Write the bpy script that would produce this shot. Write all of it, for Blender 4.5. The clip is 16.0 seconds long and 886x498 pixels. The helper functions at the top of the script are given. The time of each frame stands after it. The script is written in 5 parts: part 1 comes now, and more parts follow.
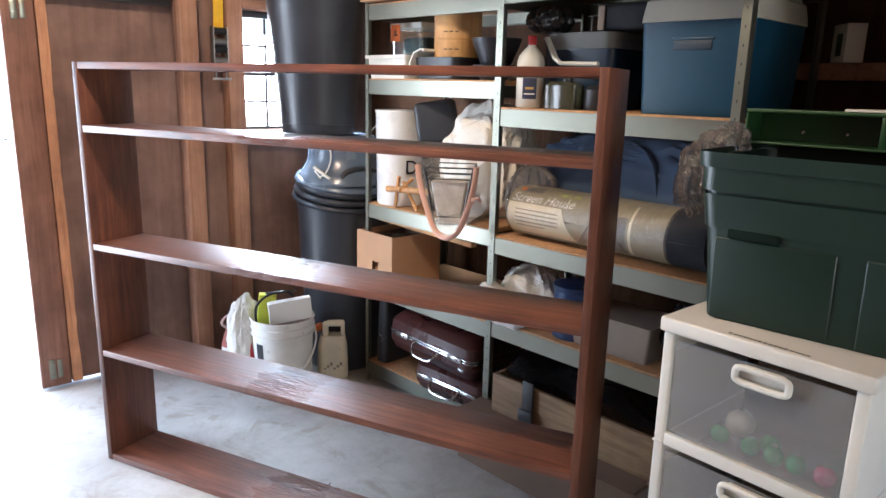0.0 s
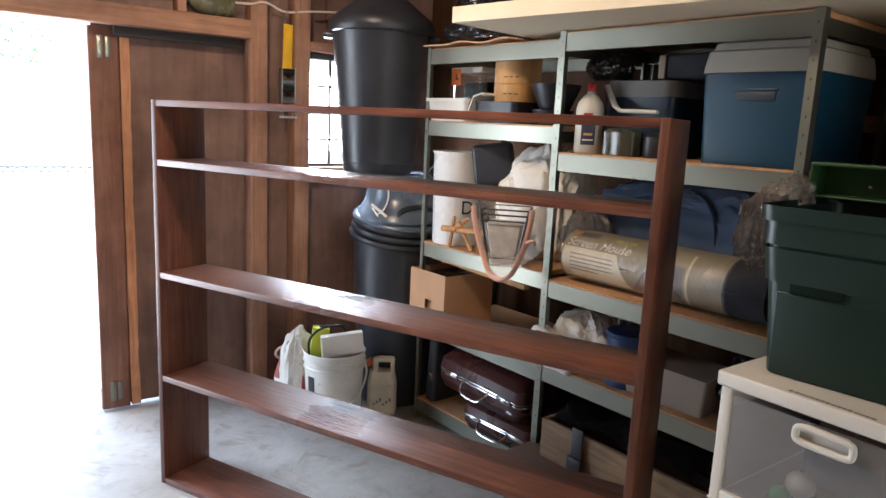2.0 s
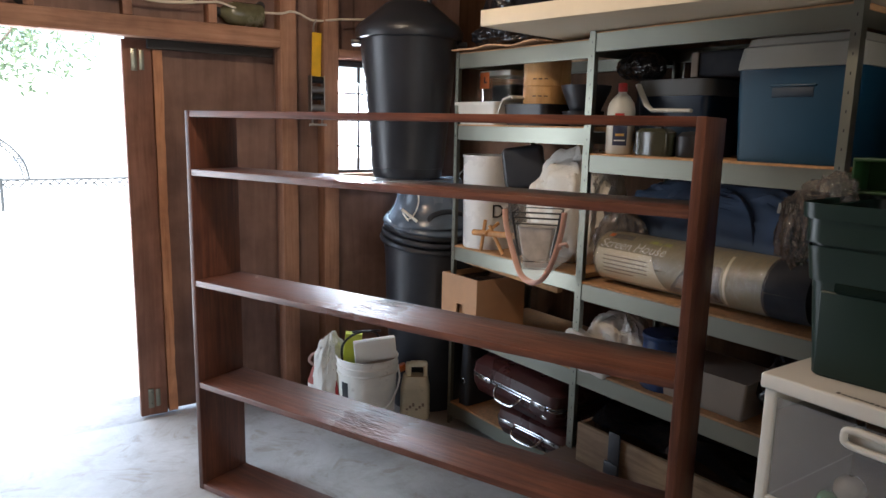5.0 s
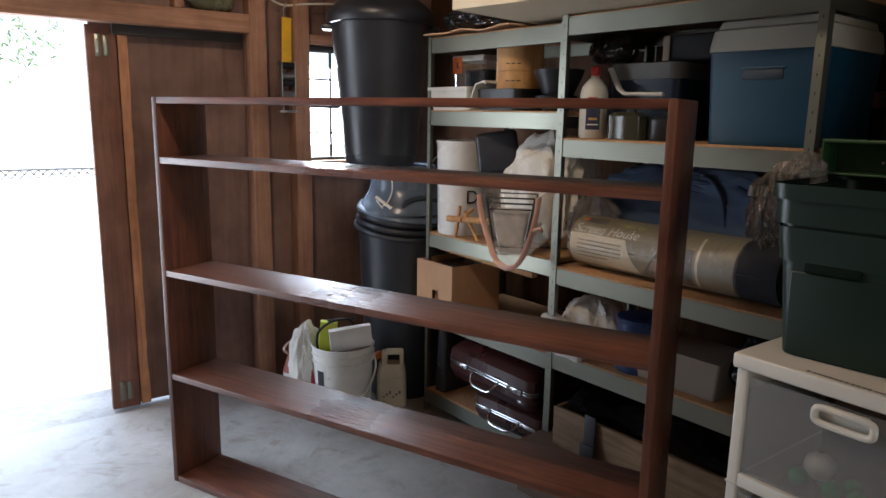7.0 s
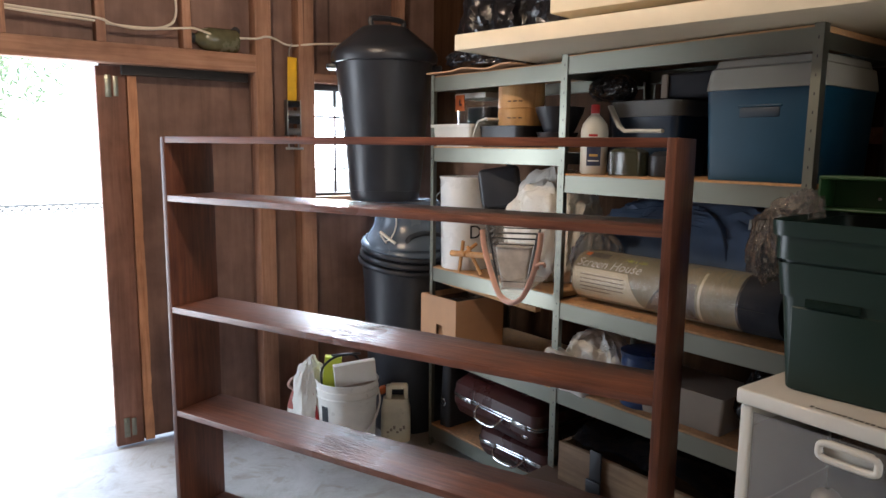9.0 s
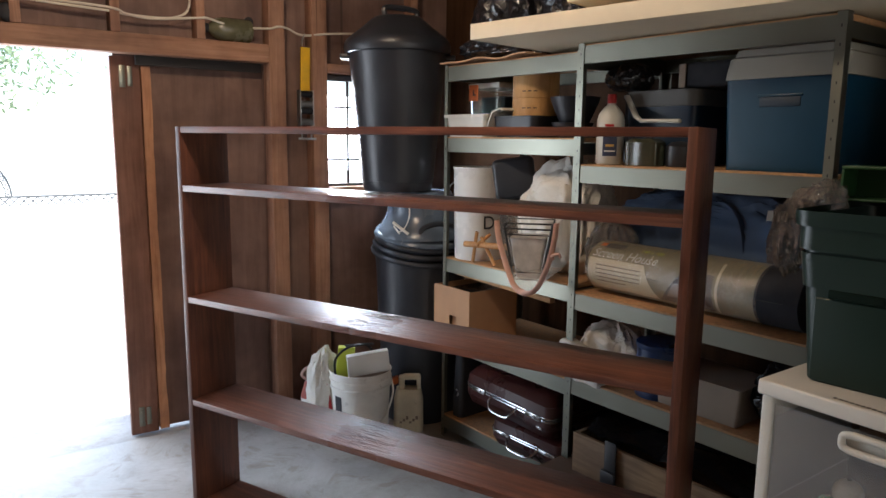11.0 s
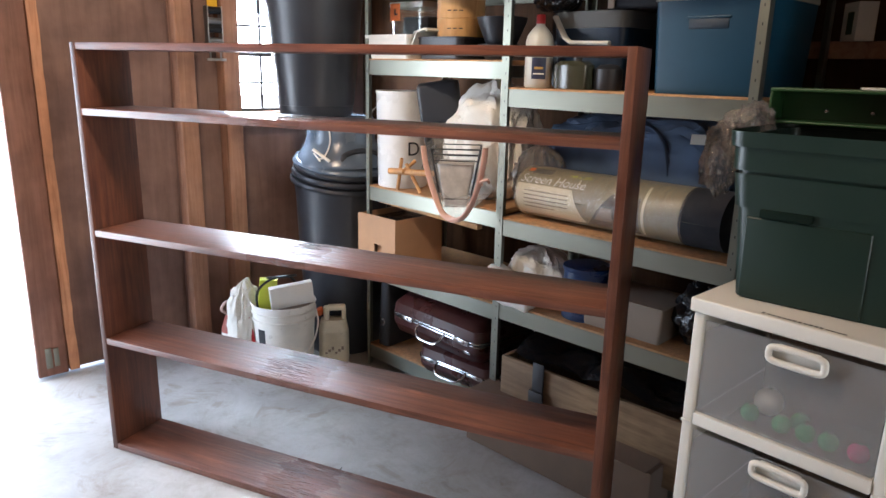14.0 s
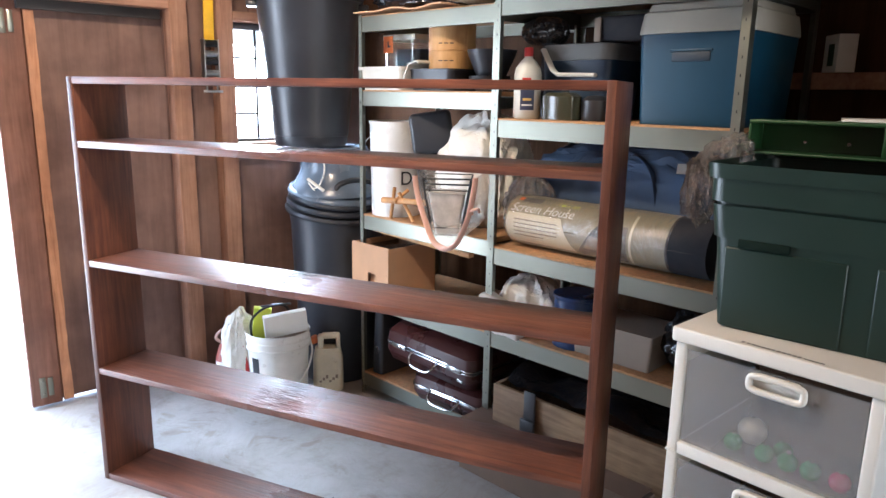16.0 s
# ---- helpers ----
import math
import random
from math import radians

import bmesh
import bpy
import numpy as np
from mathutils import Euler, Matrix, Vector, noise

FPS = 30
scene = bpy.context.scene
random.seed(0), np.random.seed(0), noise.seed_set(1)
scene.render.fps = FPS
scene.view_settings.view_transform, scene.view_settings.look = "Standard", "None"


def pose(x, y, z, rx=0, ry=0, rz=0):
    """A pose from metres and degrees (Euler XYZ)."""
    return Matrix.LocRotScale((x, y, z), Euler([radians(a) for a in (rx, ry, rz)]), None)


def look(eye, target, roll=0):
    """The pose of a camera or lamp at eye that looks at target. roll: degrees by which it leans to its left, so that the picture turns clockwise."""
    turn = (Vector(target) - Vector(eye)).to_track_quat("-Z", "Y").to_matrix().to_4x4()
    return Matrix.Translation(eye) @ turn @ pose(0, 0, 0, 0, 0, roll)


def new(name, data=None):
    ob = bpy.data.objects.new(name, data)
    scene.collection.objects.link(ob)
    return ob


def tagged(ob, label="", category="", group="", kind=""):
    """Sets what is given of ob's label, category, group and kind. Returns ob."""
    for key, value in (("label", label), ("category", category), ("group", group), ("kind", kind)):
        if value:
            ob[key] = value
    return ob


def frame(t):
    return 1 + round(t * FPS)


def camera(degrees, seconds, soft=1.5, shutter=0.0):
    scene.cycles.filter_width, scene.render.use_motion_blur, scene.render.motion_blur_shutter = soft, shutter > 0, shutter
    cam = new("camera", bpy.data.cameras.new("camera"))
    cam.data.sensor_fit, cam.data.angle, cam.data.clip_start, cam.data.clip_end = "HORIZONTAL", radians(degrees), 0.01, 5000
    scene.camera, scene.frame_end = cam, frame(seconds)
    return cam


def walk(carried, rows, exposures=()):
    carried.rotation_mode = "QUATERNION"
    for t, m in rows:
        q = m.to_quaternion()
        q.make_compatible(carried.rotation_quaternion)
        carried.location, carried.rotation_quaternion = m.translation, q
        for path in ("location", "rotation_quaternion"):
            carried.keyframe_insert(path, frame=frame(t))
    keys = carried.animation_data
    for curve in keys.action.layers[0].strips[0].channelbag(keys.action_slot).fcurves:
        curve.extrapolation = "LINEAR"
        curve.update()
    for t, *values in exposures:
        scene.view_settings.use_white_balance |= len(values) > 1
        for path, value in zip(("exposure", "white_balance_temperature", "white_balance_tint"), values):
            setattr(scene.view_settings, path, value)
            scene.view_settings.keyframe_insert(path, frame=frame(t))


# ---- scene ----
cam = camera(64.86, 16.0)
PATH = [
    (0.0, pose(0.042, -0.020, 1.455, 76.86, -1.39, -39.63)),
    (0.5, pose(0.031, -0.016, 1.461, 77.14, -1.51, -39.25)),
    (1.0, pose(0.027, -0.015, 1.461, 77.51, -1.81, -39.07)),
    (1.5, pose(0.021, -0.019, 1.464, 77.88, -2.09, -36.64)),
    (2.0, pose(0.018, -0.028, 1.471, 79.77, -2.65, -35.14)),
    (2.5, pose(0.016, -0.031, 1.468, 80.29, -1.70, -34.72)),
    (3.0, pose(0.005, -0.025, 1.474, 80.27, -1.91, -34.47)),
    (3.5, pose(0.014, -0.023, 1.469, 79.52, -1.80, -34.31)),
    (4.0, pose(0.007, -0.020, 1.471, 80.18, -1.69, -33.32)),
    (6.5, pose(0.017, -0.010, 1.466, 79.74, -0.98, -33.32)),
    (7.0, pose(0.019, -0.008, 1.462, 79.08, -0.98, -35.14)),
    (7.5, pose(0.020, -0.009, 1.465, 79.55, -1.32, -36.45)),
    (8.0, pose(0.015, -0.012, 1.472, 80.25, -1.79, -35.40)),
    (8.5, pose(0.001, -0.019, 1.479, 81.52, -1.49, -35.03)),
    (9.0, pose(0.004, -0.024, 1.479, 81.69, -0.62, -34.95)),
    (9.5, pose(-0.009, -0.019, 1.471, 81.46, -1.17, -33.85)),
    (12.0, pose(-0.022, -0.003, 1.477, 80.72, -0.36, -34.69)),
    (12.5, pose(-0.042, -0.000, 1.474, 80.52, -1.61, -35.76)),
    (13.0, pose(-0.036, 0.034, 1.450, 77.21, -1.26, -36.23)),
    (13.5, pose(-0.026, 0.053, 1.453, 76.84, -1.77, -41.37)),
    (14.0, pose(-0.032, 0.071, 1.452, 75.37, -1.18, -41.54)),
    (14.5, pose(-0.032, 0.056, 1.458, 76.69, -0.78, -41.95)),
    (15.0, pose(-0.026, 0.030, 1.460, 77.50, -0.32, -41.30)),
    (15.5, pose(-0.019, 0.024, 1.468, 77.60, -0.64, -42.17)),
    (16.0, pose(-0.014, 0.030, 1.469, 77.48, -0.94, -41.44)),
]
EXPOSURES = [(0.0, 2.92, 5750, 10), (1.0, 2.88, 5800, 10), (2.0, 2.46, 6000, 10), (3.5, 2.13, 6050, 10), (6.5, 1.62, 6050, 10), (7.0, 1.62, 6050, 10), (8.0, 2.08, 6050, 10), (9.0, 2.08, 6050, 10), (12.5, 1.5, 6150, 10), (13.0, 1.76, 6100, 10), (14.5, 3.00, 5750, 10), (16.0, 3.12, 5600, 10)]
walk(cam, PATH, EXPOSURES)

# ---- daylight ----
world = bpy.data.worlds.new("sky")
scene.world = world
world.use_nodes = True
wn = world.node_tree.nodes
sky = wn.new("ShaderNodeTexSky")
sky.sky_type, sky.sun_disc = "NISHITA", False
sky.sun_elevation, sky.sun_rotation = radians(70), radians(-106)
wn["Background"].inputs["Strength"].default_value = 0.15
world.node_tree.links.new(sky.outputs["Color"], wn["Background"].inputs["Color"])


def lamp(name, kind, m, energy, color=(1, 1, 1), **kw):
    d = bpy.data.lights.new(name, kind)
    d.energy, d.color = energy, color
    for k, v in kw.items():
        setattr(d, k, v)
    ob = new(name, d)
    ob.matrix_world = m
    return ob


# the sun stands ahead of the doorway and lights the yard
lamp("sun", "SUN", look((0, 0, 0), (0.35, 0.1, -1.0)), 5.0, (1, 0.96, 0.9), angle=radians(0.6))
# sky light in the doorway and in the small window
lamp("doorway_sky", "AREA", look((-0.2, 3.75, 1.0), (0.3, 0.6, 0.3)), 13.5, (0.84, 0.92, 1.0), shape="RECTANGLE", size=1.5, size_y=1.8)
lamp("window_sky", "AREA", look((1.85, 3.62, 1.5), (1.75, 2.4, 0.6)), 13, (0.88, 0.94, 1.0), shape="RECTANGLE", size=0.5, size_y=0.55)
# added warm fill from behind the camera, mostly before solid wall
lamp("back_fill", "AREA", look((-0.5, -3.85, 1.1), (1.0, 3.0, 0.8)), 9, (1.0, 0.84, 0.64), shape="RECTANGLE", size=2.6, size_y=2.0)
# the bare bulb under the ceiling, over the bookcase
lamp("ceiling_bulb", "POINT", pose(0.45, 1.75, 2.56), 15.5, (1.0, 0.79, 0.56), shadow_soft_size=0.07)

# ---- helpers ----
def bm_new():
    return bmesh.new()


def mesh_of(name, bm, mat, smooth=40):
    me = bpy.data.meshes.new(name)
    bmesh.ops.recalc_face_normals(bm, faces=bm.faces)
    bm.to_mesh(me)
    bm.free()
    me.materials.append(mat)
    if smooth:
        me.shade_smooth()
        me.set_sharp_from_angle(angle=radians(smooth))
    return me


def part(name, bm, mat, parent=None, label="", smooth=40):
    ob = new(name, mesh_of(name, bm, mat, smooth))
    if parent is not None:
        ob.parent = parent
    if label:
        ob["label"] = label
    return ob


def thing(name, m, label, category, group="", kind=""):
    ob = new(name)
    ob.empty_display_size = 0.05
    ob.matrix_world = m
    return tagged(ob, label, category, group, kind)


def solid(name, bm, mat, m, label, category, group="", kind="", smooth=40):
    ob = new(name, mesh_of(name, bm, mat, smooth))
    ob.matrix_world = m
    return tagged(ob, label, category, group, kind)


def box(bm, x0, x1, y0, y1, z0, z1, bevel=0.0, segs=2, m=None):
    res = bmesh.ops.create_cube(bm, size=1.0)
    vs = res["verts"]
    for v in vs:
        v.co = Vector((x0 + (v.co.x + 0.5) * (x1 - x0), y0 + (v.co.y + 0.5) * (y1 - y0), z0 + (v.co.z + 0.5) * (z1 - z0)))
    if bevel:
        es = list({e for v in vs for e in v.link_edges})
        out = bmesh.ops.bevel(bm, geom=es, offset=bevel, segments=segs, affect="EDGES", profile=0.5)
        vs = list({v for f in out["faces"] for v in f.verts} | {v for v in vs if v.is_valid})
    if m is not None:
        bmesh.ops.transform(bm, matrix=m, verts=vs)
    return vs


def taper(bm, w0, d0, w1, d1, h, radius=0.02, z0=0.0, floor=True, top=False, wall=0.0):
    """A rounded rectangular tub: w0 x d0 at its foot, w1 x d1 at its rim."""
    def ring(w, d, z, r):
        out = []
        for cx, cy, a0 in ((1, 1, 0), (-1, 1, 90), (-1, -1, 180), (1, -1, 270)):
            for k in range(5):
                a = radians(a0 + 22.5 * k)
                out.append(bm.verts.new((cx * (w / 2 - r) + r * math.cos(a), cy * (d / 2 - r) + r * math.sin(a), z)))
        return out
    rings = [ring(w0, d0, z0, radius), ring(w1, d1, z0 + h, radius)]
    if wall:
        rings += [ring(w1 - 2 * wall, d1 - 2 * wall, z0 + h, radius), ring(w0 - 2 * wall, d0 - 2 * wall, z0 + wall, radius)]
    n = len(rings[0])
    for a, b in zip(rings, rings[1:]):
        for i in range(n):
            bm.faces.new((a[i], a[(i + 1) % n], b[(i + 1) % n], b[i]))
    if floor:
        bm.faces.new(rings[0][::-1])
    if wall:
        bm.faces.new(rings[-1])
    elif top:
        bm.faces.new(rings[-1])


def lathe(bm, prof, segs=32, m=None, close=False):
    """Turns (radius, height) pairs round the z axis."""
    rings, made = [], []
    for r, z in prof:
        if r < 1e-5:
            rings.append([bm.verts.new((0, 0, z))])
        else:
            rings.append([bm.verts.new((r * math.cos(2 * math.pi * i / segs), r * math.sin(2 * math.pi * i / segs), z)) for i in range(segs)])
        made += rings[-1]
    pairs = list(zip(rings, rings[1:])) + ([(rings[-1], rings[0])] if close else [])
    for a, b in pairs:
        for i in range(segs):
            j = (i + 1) % segs
            if len(a) == 1 and len(b) == 1:
                continue
            if len(a) == 1:
                bm.faces.new((a[0], b[j], b[i]))
            elif len(b) == 1:
                bm.faces.new((a[i], a[j], b[0]))
            else:
                bm.faces.new((a[i], a[j], b[j], b[i]))
    if m is not None:
        bmesh.ops.transform(bm, matrix=m, verts=made)
    return made


def smooth_path(pts, n=6):
    """Catmull-Rom through the points."""
    p = [Vector(q) for q in pts]
    p = [2 * p[0] - p[1]] + p + [2 * p[-1] - p[-2]]
    out = []
    for i in range(1, len(p) - 2):
        a, b, c, d = p[i - 1:i + 3]
        for k in range(n):
            t = k / n
            out.append(0.5 * (2 * b + (c - a) * t + (2 * a - 5 * b + 4 * c - d) * t * t + (3 * b - a - 3 * c + d) * t ** 3))
    return out + [p[-2]]


def tube(bm, pts, r, segs=8, bend=0, flat=1.0):
    """A round bar along points; flat squeezes it to a band."""
    p = smooth_path(pts, bend) if bend else [Vector(q) for q in pts]
    rings = []
    ref = Vector((0, 0, 1))
    for i, q in enumerate(p):
        d = (p[min(i + 1, len(p) - 1)] - p[max(i - 1, 0)]).normalized()
        if abs(d.dot(ref)) > 0.95:
            ref = Vector((0.3, 1, 0)).normalized()
        u = d.cross(ref).normalized()
        w = u.cross(d).normalized()
        rings.append([bm.verts.new(q + r * (math.cos(2 * math.pi * k / segs) * u + flat * math.sin(2 * math.pi * k / segs) * w)) for k in range(segs)])
    for a, b in zip(rings, rings[1:]):
        for k in range(segs):
            bm.faces.new((a[k], a[(k + 1) % segs], b[(k + 1) % segs], b[k]))
    bm.faces.new(rings[0][::-1])
    bm.faces.new(rings[-1])


def blob(bm, sx, sy, sz, rough=0.12, scale=3.0, seed=0, sub=4, folds=0.0, foot=None, boxy=1.0, pleat=0.0):
    """A soft, creased bag: an uneven ball, flattened where it lies."""
    made = bmesh.ops.create_icosphere(bm, subdivisions=sub, radius=1.0)["verts"]
    off = Vector((seed * 7.3, seed * 3.1, seed * 1.7))
    for v in made:
        n = v.co.normalized()
        q = Vector([math.copysign(abs(c) ** boxy, c) for c in n])
        d = 1 + rough * noise.noise(n * scale + off) + rough * 0.5 * noise.noise(n * scale * 2.7 + off)
        if folds:
            d += folds * (abs(noise.noise(n * scale * 2.2 + off * 2)) - 0.25) + folds * 0.6 * (abs(noise.noise(n * scale * 5 + off)) - 0.25)
        if pleat:
            a = math.atan2(n.y, n.x)
            e = Vector((2.2 * math.cos(a), 2.2 * math.sin(a), 0.55 * n.z + 0.5 * noise.noise(n * 1.5 + off)))
            d += pleat * (0.3 - abs(noise.noise(e * 1.6 + off))) + 0.5 * pleat * (0.25 - abs(noise.noise(e * 3.9 + off)))
        v.co = Vector((q.x * sx, q.y * sy, q.z * sz)) * d
        if foot is not None and v.co.z < foot:
            v.co.z = foot + 0.02 * (v.co.z - foot)
    return made


def plate_text(name, body, size, m, mat, parent, depth=0.0004, italic=0.0):
    """Raised lettering, turned into a mesh."""
    cu = bpy.data.curves.new(name, "FONT")
    cu.body, cu.size, cu.extrude, cu.shear = body, size, depth, italic
    tmp = new(name, cu)
    me = bpy.data.meshes.new_from_object(tmp.evaluated_get(bpy.context.evaluated_depsgraph_get()))
    bpy.data.objects.remove(tmp)
    ob = new(name, me)
    me.materials.clear()
    me.materials.append(mat)
    ob.parent = parent
    ob.matrix_local = m
    return ob


# ---- materials ----
def shader(name, rough=0.5, metal=0.0, spec=0.5):
    mat = bpy.data.materials.new(name)
    mat.use_nodes = True
    b = mat.node_tree.nodes["Principled BSDF"]
    b.inputs["Roughness"].default_value, b.inputs["Metallic"].default_value = rough, metal
    b.inputs["Specular IOR Level"].default_value = spec
    return mat, mat.node_tree.nodes, mat.node_tree.links, b


def coords(nodes, links, scale, kind="Object", turn=(0, 0, 0)):
    tc, mp = nodes.new("ShaderNodeTexCoord"), nodes.new("ShaderNodeMapping")
    mp.inputs["Scale"].default_value = scale
    mp.inputs["Rotation"].default_value = turn
    links.new(tc.outputs[kind], mp.inputs["Vector"])
    return mp.outputs["Vector"]


def noisy(nodes, links, vec, scale, detail=6, rough=0.6, distort=0.0):
    n = nodes.new("ShaderNodeTexNoise")
    n.inputs["Scale"].default_value, n.inputs["Detail"].default_value = scale, detail
    n.inputs["Roughness"].default_value, n.inputs["Distortion"].default_value = rough, distort
    links.new(vec, n.inputs["Vector"])
    return n.outputs["Fac"]


def ramp(nodes, links, fac, stops):
    r = nodes.new("ShaderNodeValToRGB")
    el = r.color_ramp.elements
    while len(el) < len(stops):
        el.new(0.5)
    for e, (p, c) in zip(el, stops):
        e.position = p
        e.color = (*c, 1) if len(c) == 3 else (c[0], c[0], c[0], 1)
    links.new(fac, r.inputs["Fac"])
    return r.outputs["Color"]


def mix(nodes, links, a, b, fac, kind="MIX"):
    m = nodes.new("ShaderNodeMix")
    m.data_type, m.blend_type = "RGBA", kind
    if isinstance(fac, float):
        m.inputs[0].default_value = fac
    else:
        links.new(fac, m.inputs[0])
    links.new(a, m.inputs[6])
    links.new(b, m.inputs[7])
    return m.outputs[2]


def bump(nodes, links, b, h, strength, dist=0.002):
    n = nodes.new("ShaderNodeBump")
    n.inputs["Strength"].default_value, n.inputs["Distance"].default_value = strength, dist
    links.new(h, n.inputs["Height"])
    links.new(n.outputs["Normal"], b.inputs["Normal"])


def wood(name, dark, mid, light, scale=(2, 30, 30), rough=(0.4, 0.6), spec=0.5, knots=True, coat=0.0, bumps=0.3, random_tone=0.0, ripple=None):
    """Long grain along the axis with the small scale, soft blotches, and knots."""
    mat, nodes, links, b = shader(name, 0.5, 0, spec)
    v = coords(nodes, links, scale)
    grain = noisy(nodes, links, v, 1.6, 8, 0.65, 0.6)
    v2 = coords(nodes, links, (3, 3, 3))
    blot = noisy(nodes, links, v2, 1.3, 4, 0.55)
    c1 = ramp(nodes, links, grain, [(0.28, dark), (0.5, mid), (0.75, light)])
    c2 = ramp(nodes, links, blot, [(0.3, (0.55, 0.5, 0.5)), (0.7, (1.15, 1.12, 1.1))])
    col = mix(nodes, links, c1, c2, 1.0, "MULTIPLY")
    if knots:
        vk = coords(nodes, links, (scale[0] * 1.1, scale[1] * 0.22, scale[2] * 0.22))
        vo = nodes.new("ShaderNodeTexVoronoi")
        vo.inputs["Scale"].default_value = 0.9
        links.new(vk, vo.inputs["Vector"])
        kn = ramp(nodes, links, vo.outputs["Distance"], [(0.03, (0.25, 0.2, 0.18)), (0.12, (1, 1, 1))])
        col = mix(nodes, links, col, kn, 1.0, "MULTIPLY")
    if random_tone:
        oi = nodes.new("ShaderNodeObjectInfo")
        rt = ramp(nodes, links, oi.outputs["Random"], [(0.0, (1 - random_tone,) * 3), (1.0, (1 + random_tone,) * 3)])
        col = mix(nodes, links, col, rt, 1.0, "MULTIPLY")
    links.new(col, b.inputs["Base Color"])
    rr = ramp(nodes, links, blot, [(0.35, (rough[0],)), (0.65, (rough[1],))])
    links.new(rr, b.inputs["Roughness"])
    b.inputs["Coat Weight"].default_value = coat
    b.inputs["Coat Roughness"].default_value = 0.22
    bump(nodes, links, b, grain, bumps, 0.001)
    if ripple:
        # thick glossy finish over coarse torn grain round one knotty stretch of the boards
        vr = coords(nodes, links, (4, 30, 30))
        rip = noisy(nodes, links, vr, 1.5, 2, 0.45, 3.2)
        sx = nodes.new("ShaderNodeSeparateXYZ")
        tc = nodes.new("ShaderNodeTexCoord")
        links.new(tc.outputs["Object"], sx.inputs[0])
        edge = noisy(nodes, links, coords(nodes, links, (7, 14, 3)), 1.5, 4, 0.6)
        d0 = nodes.new("ShaderNodeMath")
        d0.operation = "SUBTRACT"
        links.new(sx.outputs["X"], d0.inputs[0])
        d0.inputs[1].default_value = ripple[0]
        d1 = nodes.new("ShaderNodeMath")
        d1.operation = "ABSOLUTE"
        links.new(d0.outputs[0], d1.inputs[0])
        d2 = nodes.new("ShaderNodeMath")
        d2.operation = "MULTIPLY_ADD"
        links.new(edge, d2.inputs[0])
        d2.inputs[1].default_value = 0.3
        links.new(d1.outputs[0], d2.inputs[2])
        mask = ramp(nodes, links, d2.outputs[0], [(ripple[1] + 0.04, (1,)), (ripple[1] + 0.2, (0,))])
        hm = mix(nodes, links, grain, rip, mask)
        bn = [n for n in nodes if n.type == "BUMP"][0]
        links.new(hm, bn.inputs["Height"])
        st = nodes.new("ShaderNodeMapRange")
        links.new(mask, st.inputs["Value"])
        st.inputs["To Min"].default_value, st.inputs["To Max"].default_value = bumps, 1.0
        links.new(st.outputs[0], bn.inputs["Strength"])
        bn.inputs["Distance"].default_value = 0.014
        cr = nodes.new("ShaderNodeMapRange")
        links.new(mask, cr.inputs["Value"])
        cr.inputs["To Min"].default_value, cr.inputs["To Max"].default_value = 0.42, 0.09
        links.new(cr.outputs[0], b.inputs["Coat Roughness"])
        links.new(bn.outputs["Normal"], b.inputs["Coat Normal"])
        cw = nodes.new("ShaderNodeMapRange")
        links.new(mask, cw.inputs["Value"])
        cw.inputs["To Min"].default_value, cw.inputs["To Max"].default_value = coat * 0.45, 0.9
        links.new(cw.outputs[0], b.inputs["Coat Weight"])
    return mat


def plain(name, color, rough=0.5, metal=0.0, var=0.15, scale=6.0, spec=0.5, bumps=0.05, fine=120.0, wear=None, trans=0.0):
    """A made surface with faint stains, uneven gloss and fine grain."""
    mat, nodes, links, b = shader(name, rough, metal, spec)
    v = coords(nodes, links, (1, 1, 1))
    big = noisy(nodes, links, v, scale, 5, 0.6)
    small = noisy(nodes, links, v, fine, 3, 0.5)
    lo, hi = [tuple(max(0, c * k) for c in color) for k in (1 - var, 1 + var)]
    col = ramp(nodes, links, big, [(0.3, lo), (0.7, hi)])
    if wear:
        spots = noisy(nodes, links, v, scale * 3.5, 8, 0.7)
        m = ramp(nodes, links, spots, [(0.6, (0,)), (0.7, (1,))])
        rgb = nodes.new("ShaderNodeRGB")
        rgb.outputs[0].default_value = (*wear, 1)
        col = mix(nodes, links, col, rgb.outputs[0], m)
    links.new(col, b.inputs["Base Color"])
    rr = ramp(nodes, links, big, [(0.3, (max(0.03, rough * 0.8),)), (0.7, (min(1, rough * 1.2),))])
    links.new(rr, b.inputs["Roughness"])
    b.inputs["Transmission Weight"].default_value = trans
    if bumps:
        bump(nodes, links, b, small, bumps, 0.001)
    return mat


def crumple(name, color, rough, alpha=1.0, metal=0.0, strength=0.9, scale=14, spec=0.5, trans=0.0):
    """Thin creased plastic film."""
    mat, nodes, links, b = shader(name, rough, metal, spec)
    b.inputs["Base Color"].default_value = (*color, 1)
    v = coords(nodes, links, (1, 1, 1))
    n = nodes.new("ShaderNodeTexVoronoi")
    n.feature = "SMOOTH_F1"
    n.inputs["Scale"].default_value = scale
    w = noisy(nodes, links, v, 9, 4, 0.6)
    vv = nodes.new("ShaderNodeVectorMath")
    vv.operation = "ADD"
    links.new(v, vv.inputs[0])
    links.new(w, vv.inputs[1])
    links.new(vv.outputs[0], n.inputs["Vector"])
    bump(nodes, links, b, n.outputs["Distance"], strength, 0.02)
    b.inputs["Alpha"].default_value = alpha
    b.inputs["Transmission Weight"].default_value = trans
    return mat


